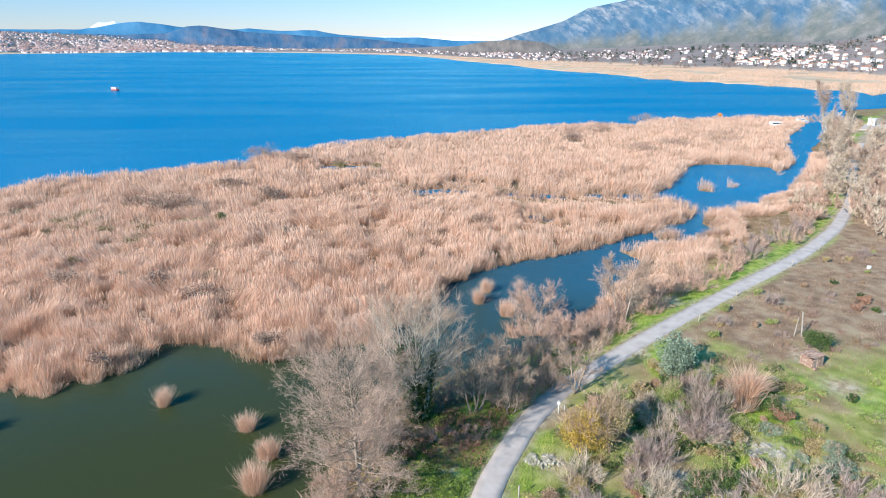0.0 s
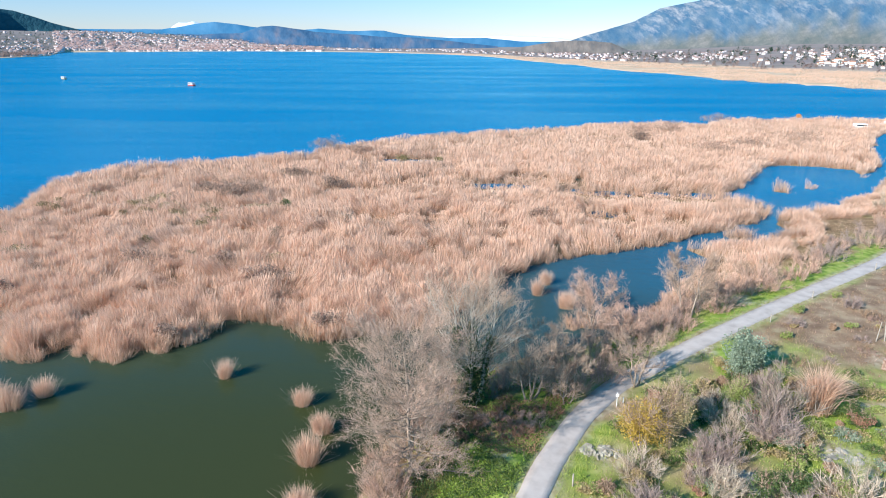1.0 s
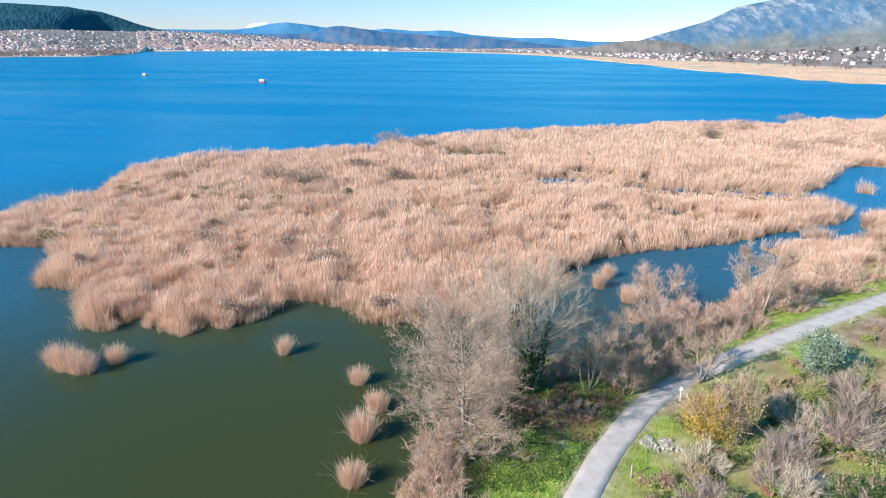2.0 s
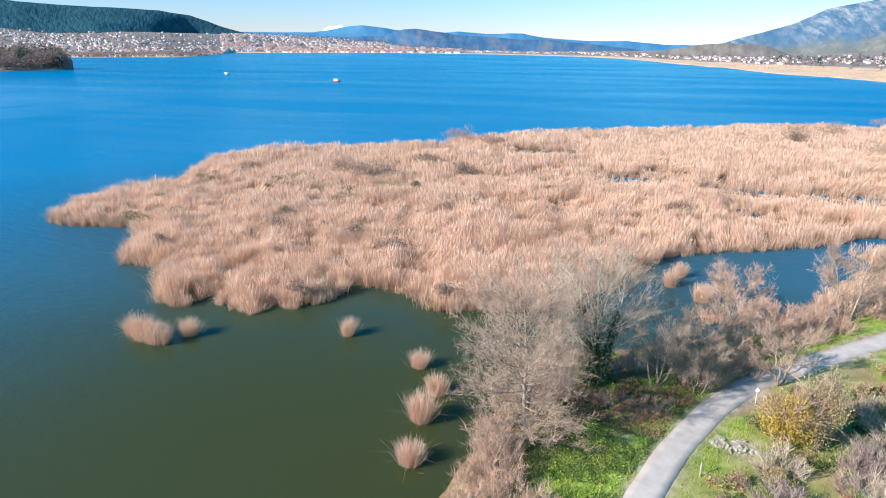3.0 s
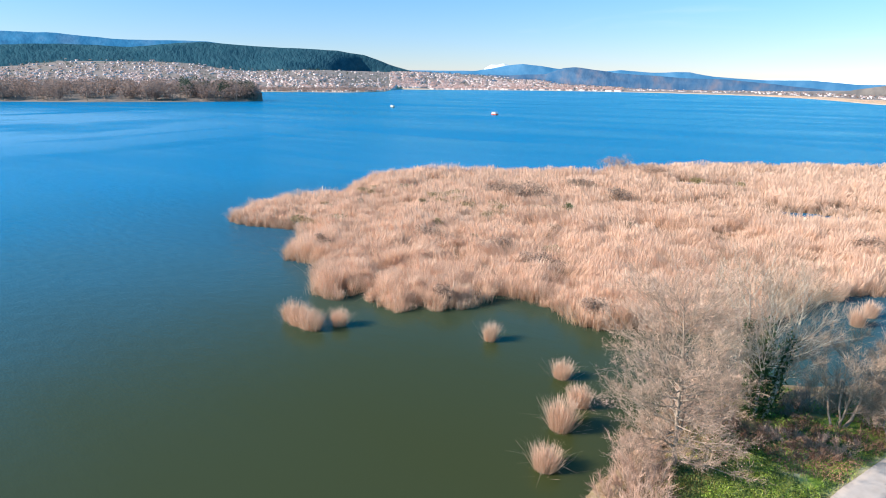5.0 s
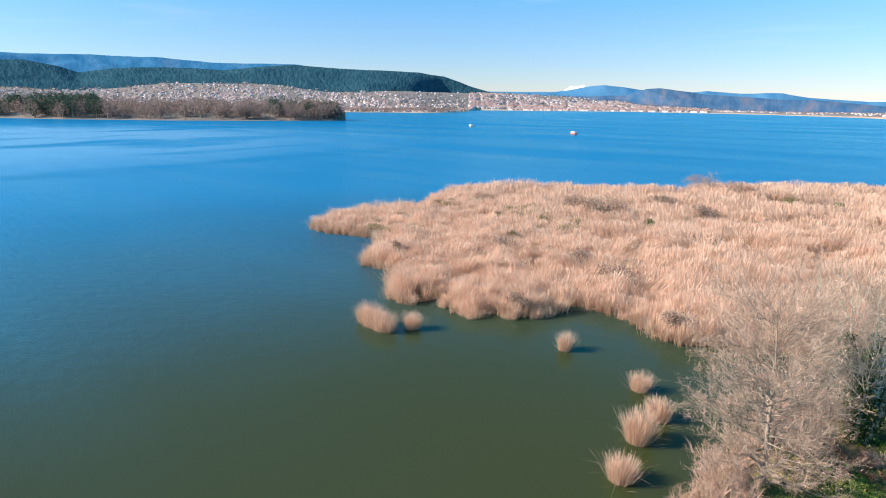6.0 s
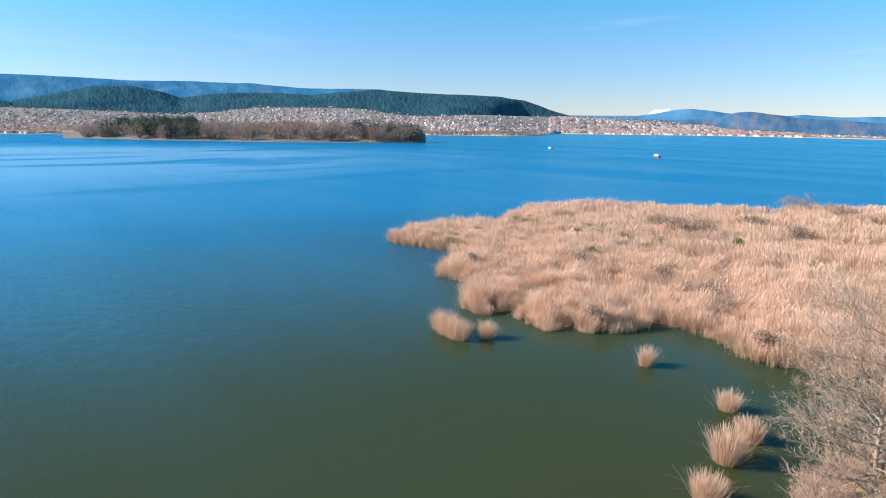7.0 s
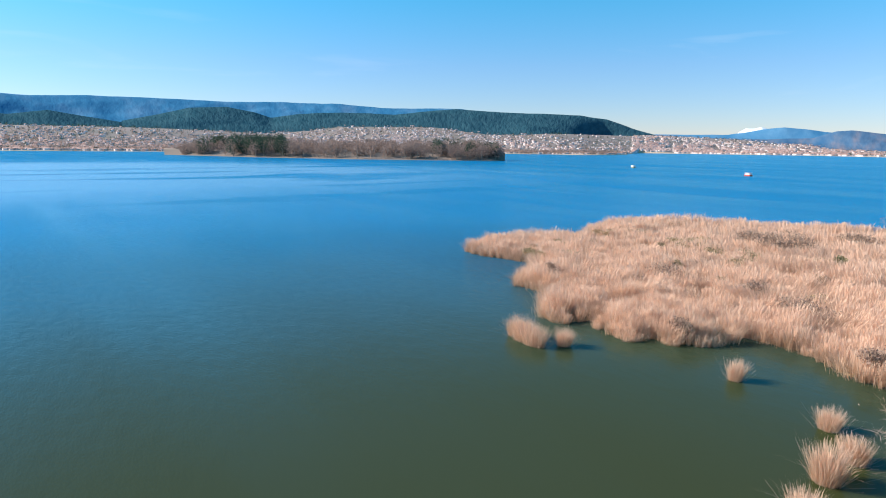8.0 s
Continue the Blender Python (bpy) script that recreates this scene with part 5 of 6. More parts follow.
for k in range(120):
    x, y = mrng.uniform(9, 35), mrng.uniform(38, 62)
    if line_distance(PATH_LINE, np.array([x]), np.array([y]))[0] < 3.6 or x < 0.9 * y - 38 or by_stones(x, y):
        continue
    s = mrng.uniform(0.7, 1.6)
    pick = k % 5
    if pick < 4:
        shrub("undergrowth", 800 + k, s, s, s * mrng.uniform(0.7, 1.2), int(600 * s + 200), 0.082, (M_LUSH, M_OLIVE, M_GREEN, M_TAWNY)[pick], ("tangled green undergrowth in the meadow", "grey-green undergrowth in the meadow", "tangled green undergrowth in the meadow", "tawny leafy undergrowth in the meadow")[pick], at(x, y), 8, 4, 110)
    else:
        brush("undergrowth", 800 + k, s, s, s * 1.6, int(900 * s), (M_TWIG_GREY, M_TWIG_PALE)[k % 2], "leafless twiggy undergrowth in the meadow", at(x, y), 0.026, 0.8)
for k, (x, y) in enumerate(((-1.2, 49.5), (1.0, 48.0), (-2.6, 47.8), (2.6, 50.2), (0.2, 51.0), (3.8, 51.6), (1.6, 49.4), (-3.4, 49.6))):
    brush("bramble", 650 + k, 1.6, 1.3, 0.8, 900, M_RED if k % 3 else M_TWIG_PINK, "low arching reddish-brown bramble under the trees", at(x, y), 0.022, 1.2)


def ground_cover(name, n, seed, spot, leaf, mat, label):
    """Low leaves spread over the ground in patches."""
    rng = np.random.default_rng(seed)
    x0, x1, y0, y1, size, low = spot
    x, y = rng.uniform(x0, x1, n), rng.uniform(y0, y1, n)
    keep = (sample(ROAD, x, y) > 1.25 + 0.5 * rng.random(n)) & (sample(SIDE, x, y) > 0) & (sample(GM, x, y) > 1.2) & (fbm(x, y, size, 3, seed) > low)
    x, y = x[keep], y[keep]
    p = np.stack([x, y, sample(GZ, x, y) + 0.04 + rng.random(len(x)) * 0.5 * fbm(x, y, 1.1, 2, seed + 1)], -1)
    v, f = leaves(rng, p, leaf)
    tagged(new(name, mesh_from(name, v, f, mat)), label, "weeds", kind="stuff")


ground_cover("ground_ivy", 26000, 670, (-7, 6, 36, 54, 3.0, 0.44), 0.085, M_GREEN, "carpet of dark green ivy under the bare trees")
ground_cover("spring_weeds", 30000, 671, (-5, 12, 34, 60, 2.2, 0.46), 0.075, M_SPRING, "carpet of fresh light green weeds beside the path")
ground_cover("fallen_leaves", 15000, 672, (-6, 6, 45, 56, 2.5, 0.47), 0.075, M_RED, "reddish-brown fallen leaves and dead brambles under the trees")

# grass on the verge and the meadow
rng = np.random.default_rng(71)
n = 320000
x, y = rng.uniform(-8, 60, n), 30 + 58 * rng.random(n) ** 1.4
lush, dry, road = sample(LUSH, x, y), sample(DRY, x, y), sample(ROAD, x, y)
keep = (road > 1.15) & (sample(GM, x, y) > 1.5) & (rng.random(n) < (0.3 + 0.7 * lush) * (1 - 0.92 * dry)) & (fbm(x, y, 1.2, 3, 72) > 0.4)
x, y, dry = x[keep], y[keep], dry[keep]
n = len(x)
h = rng.uniform(0.12, 0.4, n) * (1 - 0.4 * dry)
v, f, a = blades(x, y, sample(GZ, x, y) - 0.03, h, rng.normal(0, 0.4, n), rng.normal(0, 0.4, n), 0.038 * rng.uniform(0.7, 1.5, n), rng, 1)
tagged(new("grass", mesh_from("grass", v, f, M_GRASS)), "uneven green winter grass", "grass", kind="stuff")

# dry heath and weeds
for name, n, seed, mat, lo, hi, label in (("heath", 210000, 73, M_HEATH, 0.12, 0.34, "knee-high brown heath and dead weeds"), ("dead_weeds", 24000, 74, M_TWIG_PINK, 0.25, 0.6, "thin reddish dead weed stalks")):
    rng = np.random.default_rng(seed)
    x, y = rng.uniform(-6, 110, n), 30 + 95 * rng.random(n) ** 1.2
    dry, road = sample(DRY, x, y), sample(ROAD, x, y)
    keep = (road > 1.5) & (sample(GM, x, y) > 1.5) & (rng.random(n) < 0.12 + 0.88 * dry) & (fbm(x, y, 1.5, 3, seed) > 0.45)
    x, y = x[keep], y[keep]
    n = len(x)
    v, f, a = blades(x, y, sample(GZ, x, y) - 0.03, rng.uniform(lo, hi, n), rng.normal(0, 0.5, n), rng.normal(0, 0.5, n), (0.06 if name == "heath" else 0.03) * rng.uniform(0.7, 1.5, n), rng, 1)
    tagged(new(name, mesh_from(name, v, f, mat)), label, "weeds", kind="stuff")

hr = random.Random(31)
for k in range(130):
    x, y = hr.uniform(28, 80), hr.uniform(58, 104)
    if line_distance(PATH_LINE, np.array([x]), np.array([y]))[0] < 3.0 or x < 0.95 * y - 32 or abs(x - 39.5) + abs(y - 63) < 4:
        continue
    s = hr.uniform(0.3, 0.8)
    brush("heath_tuft", 900 + k, s, s, s * 1.1, 170, (M_HEATH, M_TWIG_GREY, M_BRUSH_PINK)[k % 3], "low brown tuft of dead heath plants", at(x, y), 0.03, 0.9, "weeds")

# trees at the head of the channel
for k, (x, y, h, sq, up) in enumerate(((96, 156, 18, 0.55, 1.0), (103, 172, 16, 0.6, 1.0), (90, 148, 9, 1.0, 0.5), (110, 188, 15, 0.7, 0.9), (150, 262, 22, 0.6, 1.0), (163, 268, 20, 0.6, 1.0), (118, 200, 12, 0.9, 0.6),
                                       (100, 150, 11, 0.9, 0.6), (86, 142, 7, 1.1, 0.4), (84, 128, 8, 0.9, 0.6), (92, 137, 9, 0.9, 0.6), (126, 190, 12, 0.9, 0.6), (132, 222, 12, 0.9, 0.6), (175, 285, 14, 0.8, 0.8), (81, 119, 6, 0.9, 0.6), (97, 138, 8, 0.9, 0.6))):
    bare_tree("poplar_tree" if up > 0.9 else "bank_tree", 700 + k, h, 0.6, 0.016 * h, 2700, h * 0.065, "tall slender bare poplar tree" if up > 0.9 else "bare pale tree by the channel",
              at(x, y), (M_TWIG_PALE, M_TWIG, M_TWIG_PALE)[k % 3], upright=up, squash=sq, fork=0.15, width=0.06, levels=2 + (k < 4))
for k in range(120):
    x, y = mrng.uniform(76, 175), mrng.uniform(104, 270)
    if not 0 < 0.62 * y + 3 - x + mrng.uniform(0, 30) < 40 or line_distance(PATH_LINE, np.array([x]), np.array([y]))[0] < 3 or float(land(np.array([x]), np.array([y]))[1][0]) < 1.5:
        continue
    s = mrng.uniform(2, 4)
    brush("bank_brush", 760 + k, s, s, s * 1.3, 800, mrng.choice((M_TWIG_PALE, M_TWIG_PINK, M_TWIG)), "leafless brush on the bank", at(x, y), 0.045)

for k in range(70):
    i = 14.4 + 4.2 * mrng.random()
    a, b = Vector((*PATH_LINE[int(i)], 0)), Vector((*PATH_LINE[int(i) + 1], 0))
    c, d = a.lerp(b, i % 1), (b - a).normalized()
    out = mrng.uniform(2.6, 13) * (1 if k % 3 else -0.7)
    x, y = c.x + d.y * out, c.y - d.x * out
    if float(land(np.array([x]), np.array([y]))[1][0]) < 1.2:
        continue
    h = mrng.uniform(3.4, 7.0) if out > 0 else mrng.uniform(2.0, 3.6)
    brush("channel_brush", 1300 + k, h * 0.5, h * 0.5, h, 480, mrng.choice((M_TWIG_PALE, M_TWIG, M_TWIG_PINK)), "tall pale leafless brush beside the footpath", at(x, y), 0.085, 0.4, shoot=0.9)
for k, (x, y) in enumerate(((83, 119.5), (86, 123), (84.5, 127), (89, 129), (87, 133), (92, 134), (94, 139), (97, 143))):
    brush("path_end_brush", 1400 + k, 3.2, 3.0, 6.4, 1700, (M_TWIG, M_TWIG_PALE, M_TWIG_PINK)[k % 3], "tall dense leafless brush where the footpath ends", at(x, y), 0.05, 0.4, shoot=0.9)


# ---- small built things ----
def stone_heap(x, y, rx, ry, n, seed, label):
    rng = random.Random(seed)
    root = thing("stone_heap", at(x, y), label, "stones")
    for k in range(n):
        bm = bmesh.new()
        bmesh.ops.create_icosphere(bm, subdivisions=1, radius=1)
        for vert in bm.verts:
            vert.co *= rng.uniform(0.75, 1.15)
        slab = rng.random() < 0.3
        s = rng.uniform(0.3, 0.55) if slab else rng.uniform(0.10, 0.30)
        a, r = rng.uniform(0, 6.28), math.sqrt(rng.random())
        px, py = rx * r * math.cos(a), ry * r * math.sin(a)
        bmesh.ops.transform(bm, verts=bm.verts, matrix=Matrix.Translation((px, py, z_at(x + px, y + py) - z_at(x, y) + s * (0.06 if slab else 0.15))) @ Euler((0.2 * rng.random(), 0.2 * rng.random(), 6 * rng.random()) if slab else (rng.random(), rng.random(), 6 * rng.random())).to_matrix().to_4x4() @ Matrix.Diagonal((s * 1.3, s, s * (0.14 if slab else 0.55), 1)))
        part("stone", bm, M_STONE, root)
    return root


stone_heap(8.0, 46.0, 1.8, 0.9, 46, 1, "heap of pale limestone rubble in grass")
stone_heap(18.8, 44.0, 0.9, 0.7, 18, 2, "small heap of pale stones")
stone_heap(20.6, 42.2, 2.2, 0.5, 34, 3, "line of pale rubble in the grass")
stone_heap(27.2, 47.4, 2.0, 0.9, 34, 4, "scattered pale stones beside brambles")
stone_heap(48.0, 52.8, 1.2, 0.8, 12, 5, "scattered white stones on the meadow")


def ruined_shed(m):
    """A small brick hut: rough gabled walls, a doorway in front, half of the roof gone."""
    root = thing("ruined_shed", m, "small ruined red brick shed with a pale broken roof", "shed")
    for name, lo, hi in (("back_wall", (-1.5, 1.1, -0.3), (1.5, 1.35, 2.0)), ("side_wall", (1.25, -1.1, -0.3), (1.5, 1.097, 2.2)), ("side_wall", (-1.5, -1.1, -0.3), (-1.25, 1.097, 1.8)),
                         ("front_wall", (-0.1, -1.35, -0.3), (1.5, -1.103, 2.2)), ("broken_wall", (-1.5, -1.35, -0.3), (-0.85, -1.103, 1.5))):
        bm = add_box(bmesh.new(), lo, hi)
        bmesh.ops.subdivide_edges(bm, edges=bm.edges[:], cuts=5, use_grid_fill=True)
        for vert in bm.verts:
            k = vert.co.z / 2.2
            vert.co += Vector((0.03 * math.sin(9 * vert.co.y), 0.03 * math.sin(8 * vert.co.x), (0.12 * math.sin(5 * vert.co.x + 3 * vert.co.y) if k > 0.75 else 0)))
        part(name, bm, M_BRICK, root)
    part("lintel", box((-0.9, -1.36, 1.75), (0.0, -1.1, 1.9), 0.01), M_WOOD, root, "weathered timber lintel")
    part("door", box((-0.85, -1.2, 0), (-0.12, -1.14, 1.72), 0.01), M_WOOD, root, "grey plank door")
    roof = add_box(bmesh.new(), (-1.2, -1.55, 2.16), (1.75, 1.5, 2.28), pose(0, 0, 0, 0, -7, 0))
    bmesh.ops.subdivide_edges(roof, edges=roof.edges[:], cuts=6, use_grid_fill=True)
    for vert in roof.verts:
        vert.co.z += 0.07 * math.sin(2.2 * vert.co.x + 1.4 * vert.co.y)
        vert.co.x += 0.25 * math.sin(4.3 * vert.co.y) * (vert.co.x < -0.9)
    part("roof", roof, M_BRICK, root, "sagging pale brick-red roof")
    part("rubble", add_box(bmesh.new(), (-2.1, -1.9, -0.1), (-1.1, -1.4, 0.35), pose(0, 0, 0, 4, 7, 10)), M_BRICK, root, "fallen masonry")
    return root


ruined_shed(at(39.5, 63.0, 0, 24, 0.56))


def post(name, x, y, h, r, mat, label, category, lean=0, cap=False):
    root = thing(name, at(x, y) @ pose(0, 0, 0, 0, lean, 0), label, category)
    v, f = tubes([(0, 0, -0.3, 0, 0, h * 0.5, r, r * 0.95), (0, 0, h * 0.5, 0, 0, h, r * 0.95, r * 0.85)], 8)
    part("pole", mesh_from("pole", v, f, mat), None, root)
    bm = bmesh.new()
    bmesh.ops.create_uvsphere(bm, u_segments=8, v_segments=5, radius=r * 1.05, matrix=Matrix.Translation((0, 0, h)) @ Matrix.Diagonal((1, 1, 0.5, 1)))
    part("cap", bm, mat, root)
    if cap:
        part("board", box((-0.14, -0.03 - r, h - 0.4), (0.14, -r, h - 0.1), 0.005), M_WHITE, root, "small white notice board")
    return root


post("utility_pole", 42.2, 70.2, 3.1, 0.09, M_WOOD, "short weathered grey wooden pole", "pole", -6)
post("wooden_stake", 41.2, 70.0, 2.4, 0.06, M_WOOD, "thin grey wooden stake", "stake", 4)
post("path_sign", 10.3, 53.2, 1.5, 0.035, M_WHITE, "white signpost at the path's edge", "signpost", 0, True)
post("white_post", 11.0, 53.9, 0.6, 0.06, M_WHITE, "short white post beside the path", "post")
for x, y in ((39.6, 82.6), (53.5, 95.0), (31.4, 74.3), (5.4, 41.5), (61.8, 102.6)):
    post("marker_post", x, y, 1.1, 0.07, M_WOOD, "short pale marker post beside the path", "post")
crate = thing("white_box", at(64.6, 93.6, 0, 20, 0.5), "small white box standing in the heath", "box")
part("body", box((-0.5, -0.4, 0), (0.5, 0.4, 0.8), 0.03), M_WHITE, crate)
part("lid", box((-0.55, -0.45, 0.804), (0.55, 0.45, 0.9), 0.02), M_WHITE, crate)


def paved_yard(m):
    root = thing("paved_yard", m, "pale concrete landing yard between bare trees", "yard")
    part("slab", box((-11, -4, -0.6), (11, 4, 0.25), 0.05), M_PATH, root)
    part("kerb", box((-11, -4.3, -0.6), (11, -4.004, 0.4), 0.03), M_STONE, root)
    kiosk = part("kiosk", box((3, 0.5, 0.254), (6.5, 3, 2.7), 0.05), M_WALL, root, "small white kiosk")
    part("roof", box((2.7, 0.2, 2.704), (6.8, 3.3, 2.9), 0.03), M_WALL, kiosk)
    part("door", box((4.2, 0.46, 0.26), (5.1, 0.52, 2.2)), M_WOOD, kiosk)
    return root


paved_yard(at(168, 258, 0.2, 52))


def hull(length, beam, depth, mat, root, name="hull"):
    bm = bmesh.new()
    rings = []
    for k in range(9):
        s = k / 8
        w = beam / 2 * math.sin(math.pi * min(1, 0.25 + s * 0.75)) ** 0.6 if s < 0.99 else 0.03
        x = (s - 0.5) * length
        sheer = depth * (1 + 0.35 * s * s)
        rings.append([bm.verts.new(p) for p in ((x, -w, sheer), (x, -w * 0.8, 0), (x, 0, -depth * 0.4), (x, w * 0.8, 0), (x, w, sheer))])
    for a, b in zip(rings, rings[1:]):
        for k in range(4):
            bm.faces.new((a[k], a[k + 1], b[k + 1], b[k]))
        bm.faces.new((a[4], a[0], b[0], b[4]))
    bm.faces.new(rings[0][::-1]), bm.faces.new(rings[-1])
    bmesh.ops.recalc_face_normals(bm, faces=bm.faces)
    return part(name, bm, mat, root)


def ferry(x, y, turn, size, trim, label):
    root = thing("ferry_boat", pose(x, y, 0.1, 0, 0, turn) @ Matrix.Diagonal((size, size, size, 1)), label, "boat")
    hull(9.5, 2.8, 0.8, trim, root)
    part("cabin", box((-3.6, -1.15, 0.8), (2.4, 1.15, 2.2), 0.06), M_WHITE, root)
    part("roof", box((-3.9, -1.35, 2.204), (2.7, 1.35, 2.36), 0.05), M_WHITE, root)
    for k in range(5):
        for s in (-1, 1):
            part("window", box((-3.2 + k * 1.1, s * 1.16 - 0.01, 1.3), (-2.4 + k * 1.1, s * 1.16 + 0.01, 1.95)), M_PANE, root)
    return root


ferry(-267, 506, 150, 1.0, M_REDPAINT, "small white lake ferry with a red hull")
ferry(-442, 590, 150, 1.0, M_TAWNY, "small white lake ferry with a tan hull")


def moored(x, y, turn, size, label):
    root = thing("moored_boat", pose(x, y, 0.35, 0, 0, turn) @ Matrix.Diagonal((size, size, size, 1)), label, "boat")
    hull(9.5, 2.8, 0.9, M_WHITE, root)
    part("cabin", box((-2.6, -1.0, 0.9), (1.6, 1.0, 2.0), 0.08), M_WHITE, root)
    for s in (-1, 1):
        part("window", box((-2.2, s * 1.01 - 0.01, 1.3), (1.2, s * 1.01 + 0.01, 1.75)), M_PANE, root)


moored(134, 268, 5, 1.1, "white cabin boat lying in the reeds")
moored(152, 283, 10, 0.8, "small white cabin boat at the channel's mouth")
hut = thing("bird_hide", at(121.5, 296, 0, 0, 0.62), "small rusty orange hut on stilts at the reeds' edge", "hut")
for sx in (-1, 1):
    for sy in (-1, 1):
        part("stilt", box((sx * 1.0 - 0.1, sy * 1.0 - 0.1, -0.5), (sx * 1.0 + 0.1, sy * 1.0 + 0.1, 2.4)), M_WOOD, hut)
part("cabin", box((-1.3, -1.3, 2.404), (1.3, 1.3, 4.2), 0.04), M_ORANGE, hut)
bm = bmesh.new()
bmesh.ops.create_cone(bm, segments=4, radius1=2.2, radius2=0.1, depth=0.9, cap_ends=True, matrix=Matrix.Translation((0, 0, 4.66)) @ pose(0, 0, 0, 0, 0, 45))
part("roof", bm, M_ORANGE, hut)


# ---- villages and woods on the far shores ----
def house(w, d, h, hip, wall, label):
    root = thing("house", pose(0, 0, 0), label, "house", "houses of the lakeside village")
    part("wall", box((-w / 2, -d / 2, -3), (w / 2, d / 2, h)), wall, root)
    bm = bmesh.new()
    e, t = 0.5, (w / 2 * 0.55 if hip else w / 2 + 0.5)
    low = [bm.verts.new(p) for p in ((-w / 2 - e, -d / 2 - e, h + 0.004), (w / 2 + e, -d / 2 - e, h + 0.004), (w / 2 + e, d / 2 + e, h + 0.004), (-w / 2 - e, d / 2 + e, h + 0.004))]
    top = [bm.verts.new(p) for p in ((-t, 0, h + d * 0.24), (t, 0, h + d * 0.24))]
    for face in ((low[0], low[1], top[1], top[0]), (low[2], low[3], top[0], top[1]), (low[1], low[2], top[1]), (low[3], low[0], top[0]), low[::-1]):
        bm.faces.new(face)
    part("roof", bm, M_ROOF, root)
    for fl in range(int(h // 3)):
        for k in range(int(w // 3)):
            x = -w / 2 + (k + 0.5) * w / int(w // 3)
            part("window", box((x - 0.6, -d / 2 - 0.05, fl * 3 + 0.9), (x + 0.6, -d / 2 + 0.02, fl * 3 + 2.3)), M_PANE, root)
    return root


protos = [house(11, 9, 6.2, True, M_WALL, "white two-storey house with a clay-tile roof"), house(14, 10, 6.5, True, M_WALL, "long white house with a clay-tile roof"),
          house(9, 8, 3.4, False, M_WALL2, "small cream house with a gabled roof"), house(12, 10, 9.2, True, M_WALL, "three-storey white house with a hipped roof")]
vr = random.Random(77)
spots = []
while len(spots) < 190:
    a = vr.uniform(-40, -15)
    if a > -23 and vr.random() < 0.93:
        continue
    near = 800 + 14 * (a + 33)
    r = near + min(abs(vr.gauss(0, 1)) * 190, 420)
    x, y = (float(q) for q in polar(a, r))
    if all((x - p) ** 2 + (y - q) ** 2 > 10.5 ** 2 for p, q, _, _ in spots):
        spots.append((x, y, a, r))
for k, (x, y, a, r) in enumerate(spots):
    m = pose(x, y, float(far_height(np.array([a]), np.array([r]))[0]) + 0.2, 0, 0, a + vr.uniform(-35, 35))
    if k > 3:
        copy_thing(protos[vr.choice((0, 0, 1, 2, 2, 3))], m @ Matrix.Scale(vr.uniform(0.34, 0.56), 4))
for k in range(4):
    x, y, a, r = spots[k]
    protos[k].matrix_world = pose(x, y, float(far_height(np.array([a]), np.array([r]))[0]) + 0.2, 0, 0, a) @ Matrix.Scale(0.65, 4)


def town(name, n, seed, a0, a1, spread, size, label, front=30):
    """Far town: one mesh of many small houses."""
    rng = np.random.default_rng(seed)
    az = rng.uniform(a0, a1, n)
    r = shore_range(az) + front + np.abs(rng.normal(0, 1, n)) * spread
    keep = rng.random(n) < smooth(0.34, 0.56, fbm(az * 8, r / 40, 3, 3, seed))
    keep &= rng.random(n) < np.where(az > 60, 0.75, 1.0) * (0.35 + 0.65 * smooth(1150, 600, r - shore_range(az)))
    az, r = az[keep], r[keep]
    n = len(az)
    x, y = polar(az, r)
    z = far_height(az, r) - 2
    w, d, h = size * rng.uniform(0.8, 2.6, n), size * rng.uniform(0.7, 1.3, n), size * rng.uniform(0.25, 0.75, n) + 3.5
    t = np.radians(az) + rng.normal(0, 0.4, n)
    cx, sx = np.cos(t), np.sin(t)

    def at_corner(u, v, q):
        return np.stack([x + cx * u - sx * v, y + sx * u + cx * v, z + q], -1)

    lo = [at_corner(su * w / 2, sv * d / 2, 0 * h) for su, sv in ((-1, -1), (1, -1), (1, 1), (-1, 1))]
    hi = [at_corner(su * w / 2, sv * d / 2, h) for su, sv in ((-1, -1), (1, -1), (1, 1), (-1, 1))]
    walls = np.stack(lo + hi, 1).reshape(-1, 3)
    b = np.arange(n)[:, None] * 8
    wf = np.concatenate([b + (0, 1, 5, 4), b + (1, 2, 6, 5), b + (2, 3, 7, 6), b + (3, 0, 4, 7)])
    roofs = np.stack([at_corner(su * (w / 2 + 0.5), sv * (d / 2 + 0.5), h + 0.01) for su, sv in ((-1, -1), (1, -1), (1, 1), (-1, 1))] +
                     [at_corner(-w * 0.25, 0 * d, h + d * 0.22), at_corner(w * 0.25, 0 * d, h + d * 0.22)], 1).reshape(-1, 3)
    c = np.arange(n)[:, None] * 6
    rf = np.concatenate([c + (0, 1, 5, 4), c + (2, 3, 4, 5), c + (1, 2, 5, 5), c + (3, 0, 4, 4)])
    root = thing(name, pose(0, 0, 0), label, "town", kind="stuff")
    part("walls", mesh_from("walls", walls, wf, M_TOWNWALL), None, root)
    tri = np.concatenate([rf[:2 * n, [0, 1, 2]], rf[:2 * n, [0, 2, 3]], rf[2 * n:, [0, 1, 2]]])
    part("roofs", mesh_from("roofs", roofs, tri, M_TOWNROOF), None, root)
    return root


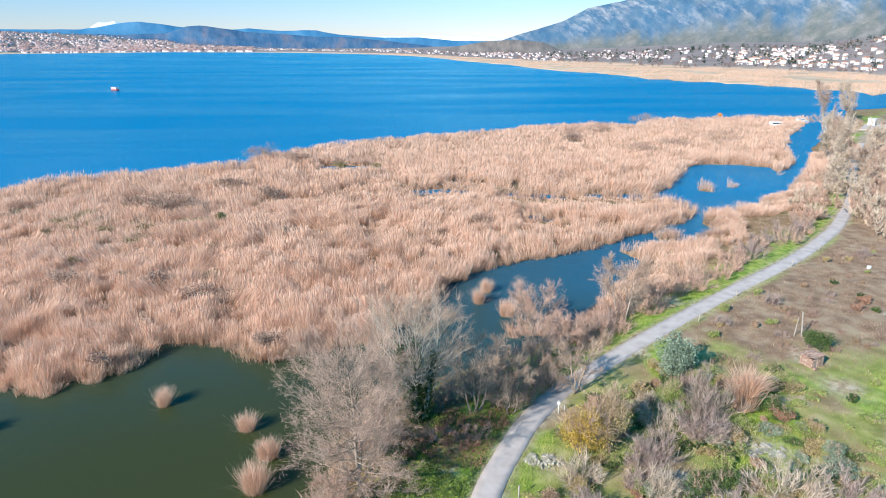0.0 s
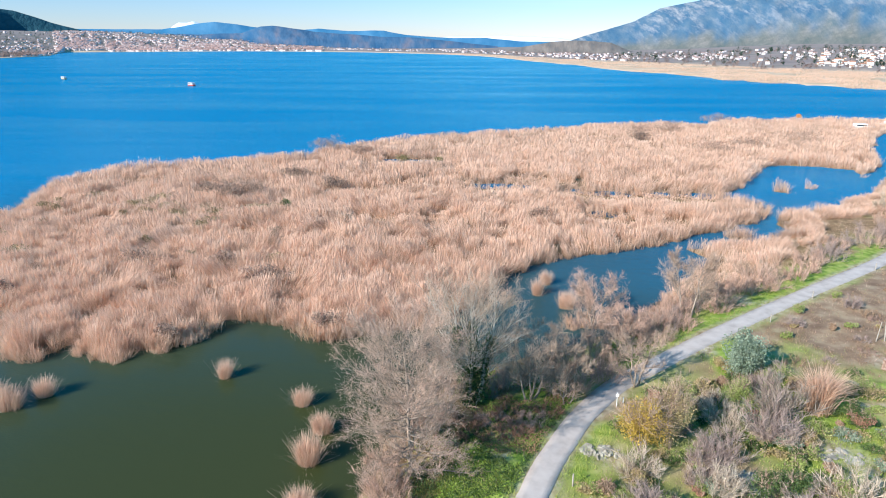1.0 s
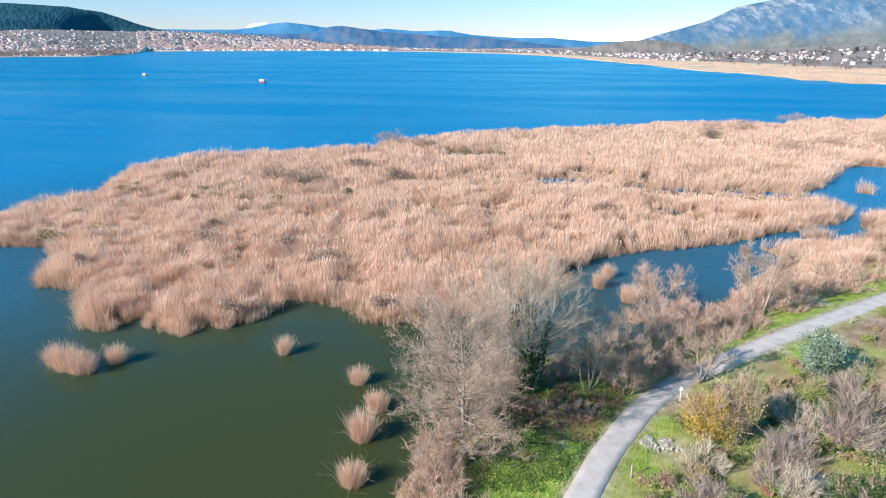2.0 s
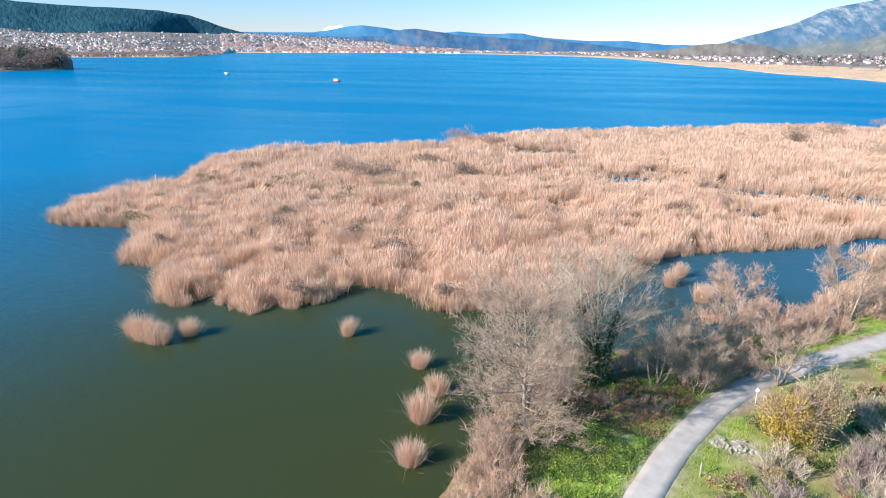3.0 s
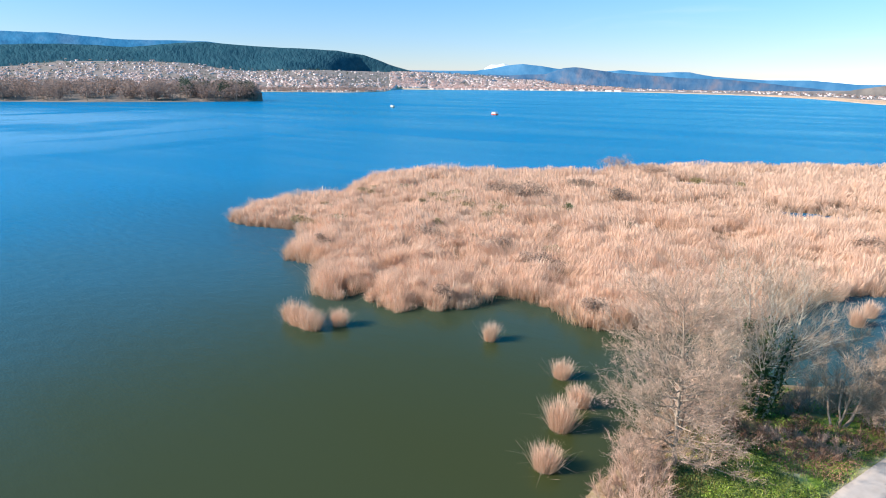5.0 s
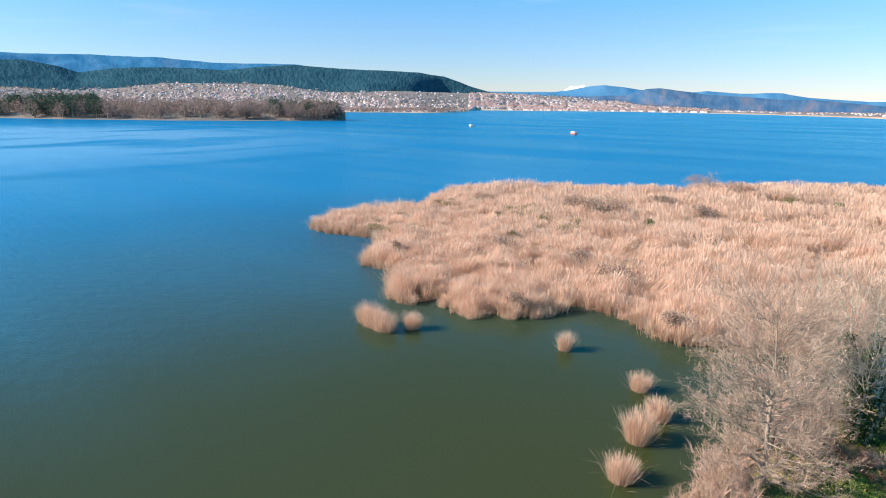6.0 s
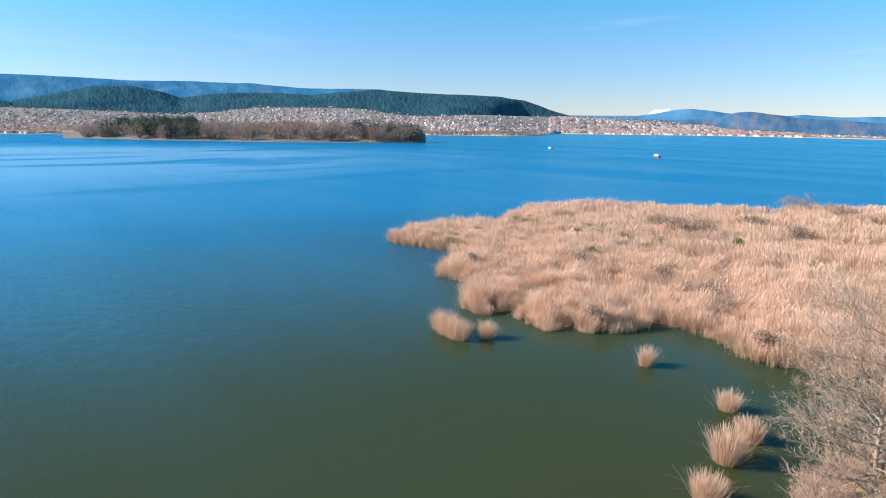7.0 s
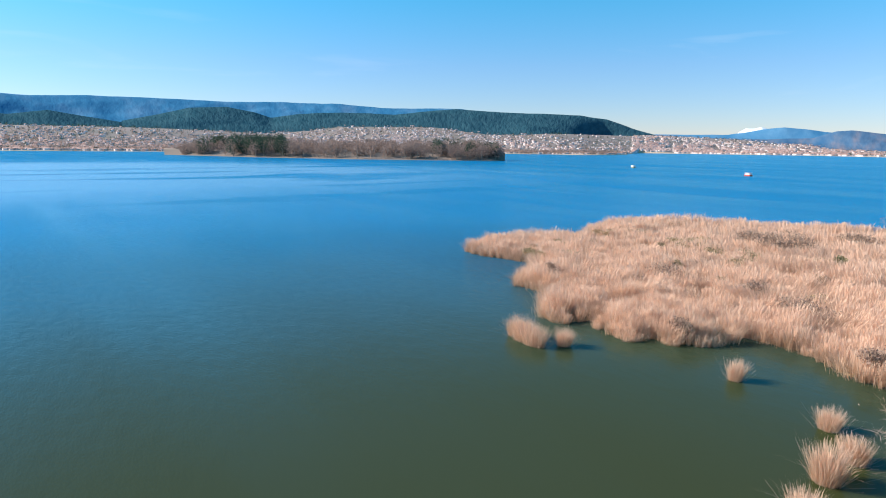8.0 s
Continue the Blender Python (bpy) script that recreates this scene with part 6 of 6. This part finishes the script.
town("lakeside_town", 19000, 81, 37.2, 92, 470, 5.2, "white town with red roofs along the far shore")
town("harbour_town", 10500, 82, 17, 37.0, 480, 5.8, "dense white town across the lake")
town("plain_hamlets", 700, 83, -9, 17, 380, 3.4, "scattered white houses on the far plain", 320)
town("foothill_village", 420, 84, -30, -7, 240, 3.0, "white village houses below the mountain", 460)


def woods(name, n, seed, place, crown, mat, label, height=(7, 13), leaf=1.1):
    """Far trees: crowns of many small ragged leaves, one mesh."""
    rng = np.random.default_rng(seed)
    x, y, z = place(rng, n)
    n = len(x)
    h = rng.uniform(*height, n)
    i = np.repeat(np.arange(n), crown)
    d = rng.normal(0, 1, (len(i), 3))
    d /= np.linalg.norm(d, axis=1, keepdims=True)
    k = rng.uniform(0.55, 1.1, (len(i), 1))
    p = np.stack([x[i], y[i], z[i] + h[i] * 0.58], -1) + d * k * np.stack([h[i] * 0.42, h[i] * 0.42, h[i] * 0.5], -1)
    v, f = leaves(rng, p, leaf)
    t = np.stack([x, y, z - 1, x, y, z + h * 0.6, h * 0.03, h * 0.015], -1)
    root = thing(name, pose(0, 0, 0), label, "trees", kind="stuff")
    part("crowns", mesh_from("crowns", v, f, mat), None, root)
    tv, tf = tubes(t, 4)
    part("trunks", mesh_from("trunks", tv, tf, M_BARK), None, root)
    return root


# reed belt of the far shore
rng = np.random.default_rng(99)
n = 90000
az = rng.uniform(-36, 8, n)
r = shore_range(az) + rng.random(n) * np.interp(az, [-36, -33, -16, -7, -1, 8], [260, 250, 310, 310, 240, 90])
x, y = polar(az, r)
keep = fbm(x, y, 45, 3, 36) > 0.44
az, r, x, y = az[keep], r[keep], x[keep], y[keep]
n = len(x)
v, f, a = blades(x, y, far_height(az, r) - 0.3, rng.uniform(0.9, 1.9, n), rng.normal(0, 0.25, n), rng.normal(0, 0.25, n), 0.4 * rng.uniform(0.6, 1.5, n), rng, 1)
tagged(new("far_shore_reeds", mesh_from("far_shore_reeds", v, f, M_REED, {"along": a})), "belt of dry reeds along the far shore", "reeds", kind="stuff")

# wooded island
ia = np.linspace(47.9, 77, 70)
ir = np.interp(ia, [47.9, 49, 55, 62, 70, 75, 77], [985, 965, 960, 985, 1090, 1230, 1300])
depth = np.interp(ia, [47.9, 49.5, 54, 70, 75.5, 77], [8, 90, 190, 200, 90, 8])
rows_i = []
for s, hgt in ((-0.02, -1), (0.0, 0.5), (0.04, 0.8), (0.3, 9), (0.6, 12), (0.95, 1.5), (1.0, -1)):
    X, Y = polar(ia, ir + depth * s)
    rows_i.append(np.stack([X, Y, np.full(len(ia), hgt)], -1))
island = new("island", mesh_from("island", np.stack(rows_i, 1).reshape(-1, 3), grid_faces(len(ia), len(rows_i)), M_BROWNHILL, flat=False))
tagged(island, "low wooded island with a pale stone quay", "island", kind="structure")


def on_island(lo, hi):
    def place(rng, n):
        a = rng.uniform(lo, hi, n)
        s = rng.uniform(0.03, 0.9, n)
        x, y = polar(a, np.interp(a, ia, ir) + np.interp(a, ia, depth) * s)
        return x, y, 1.2 + 10 * np.sin(np.clip(s * 1.3, 0, 1) * math.pi / 2) * np.interp(a, [48, 51, 72, 76], [0.2, 1, 1, 0.2])
    return place


def on_shore(lo, hi, a, b):
    def place(rng, n):
        az = rng.uniform(lo, hi, n)
        r = shore_range(az) + rng.uniform(a, b, n)
        return (*polar(az, r), far_height(az, r))
    return place


woods("island_woods", 620, 91, on_island(48.2, 76), 115, M_TOWNTREE, "bare brown winter trees covering the island", (11, 22), 1.2)
woods("island_pines", 26, 92, on_island(67.5, 74.0), 520, M_DARKTREE, "dark evergreen trees on the island", (22, 31), 1.3)
woods("island_oaks", 20, 93, on_island(48.6, 54), 300, M_DARKTREE, "dark green trees at the island's end", (16, 26), 1.2)
woods("shore_woods", 420, 94, on_shore(38, 48, 5, 140), 34, M_TOWNTREE, "brown winter trees along the far shore", (8, 14))
woods("west_shore_woods", 1300, 95, on_shore(60, 95, 5, 600), 22, M_TOWNTREE, "brown winter woods on the west shore", (9, 17))
woods("town_trees", 3000, 96, on_shore(17, 92, 60, 1300), 11, M_DARKTREE, "dark trees between the houses of the town", (5, 11), 1.7)
woods("town_bare_trees", 3400, 101, on_shore(17, 92, 10, 1000), 10, M_TOWNTREE, "bare brown trees between the houses of the town", (5, 10), 1.7)
woods("plain_trees", 1000, 97, on_shore(-34, 17, 240, 900), 16, M_TOWNTREE, "brown winter trees on the far plain", (3, 6))
woods("village_trees", 220, 98, on_shore(-36, -8, 330, 900), 30, M_DARKTREE, "dark trees among the village houses", (5, 10))
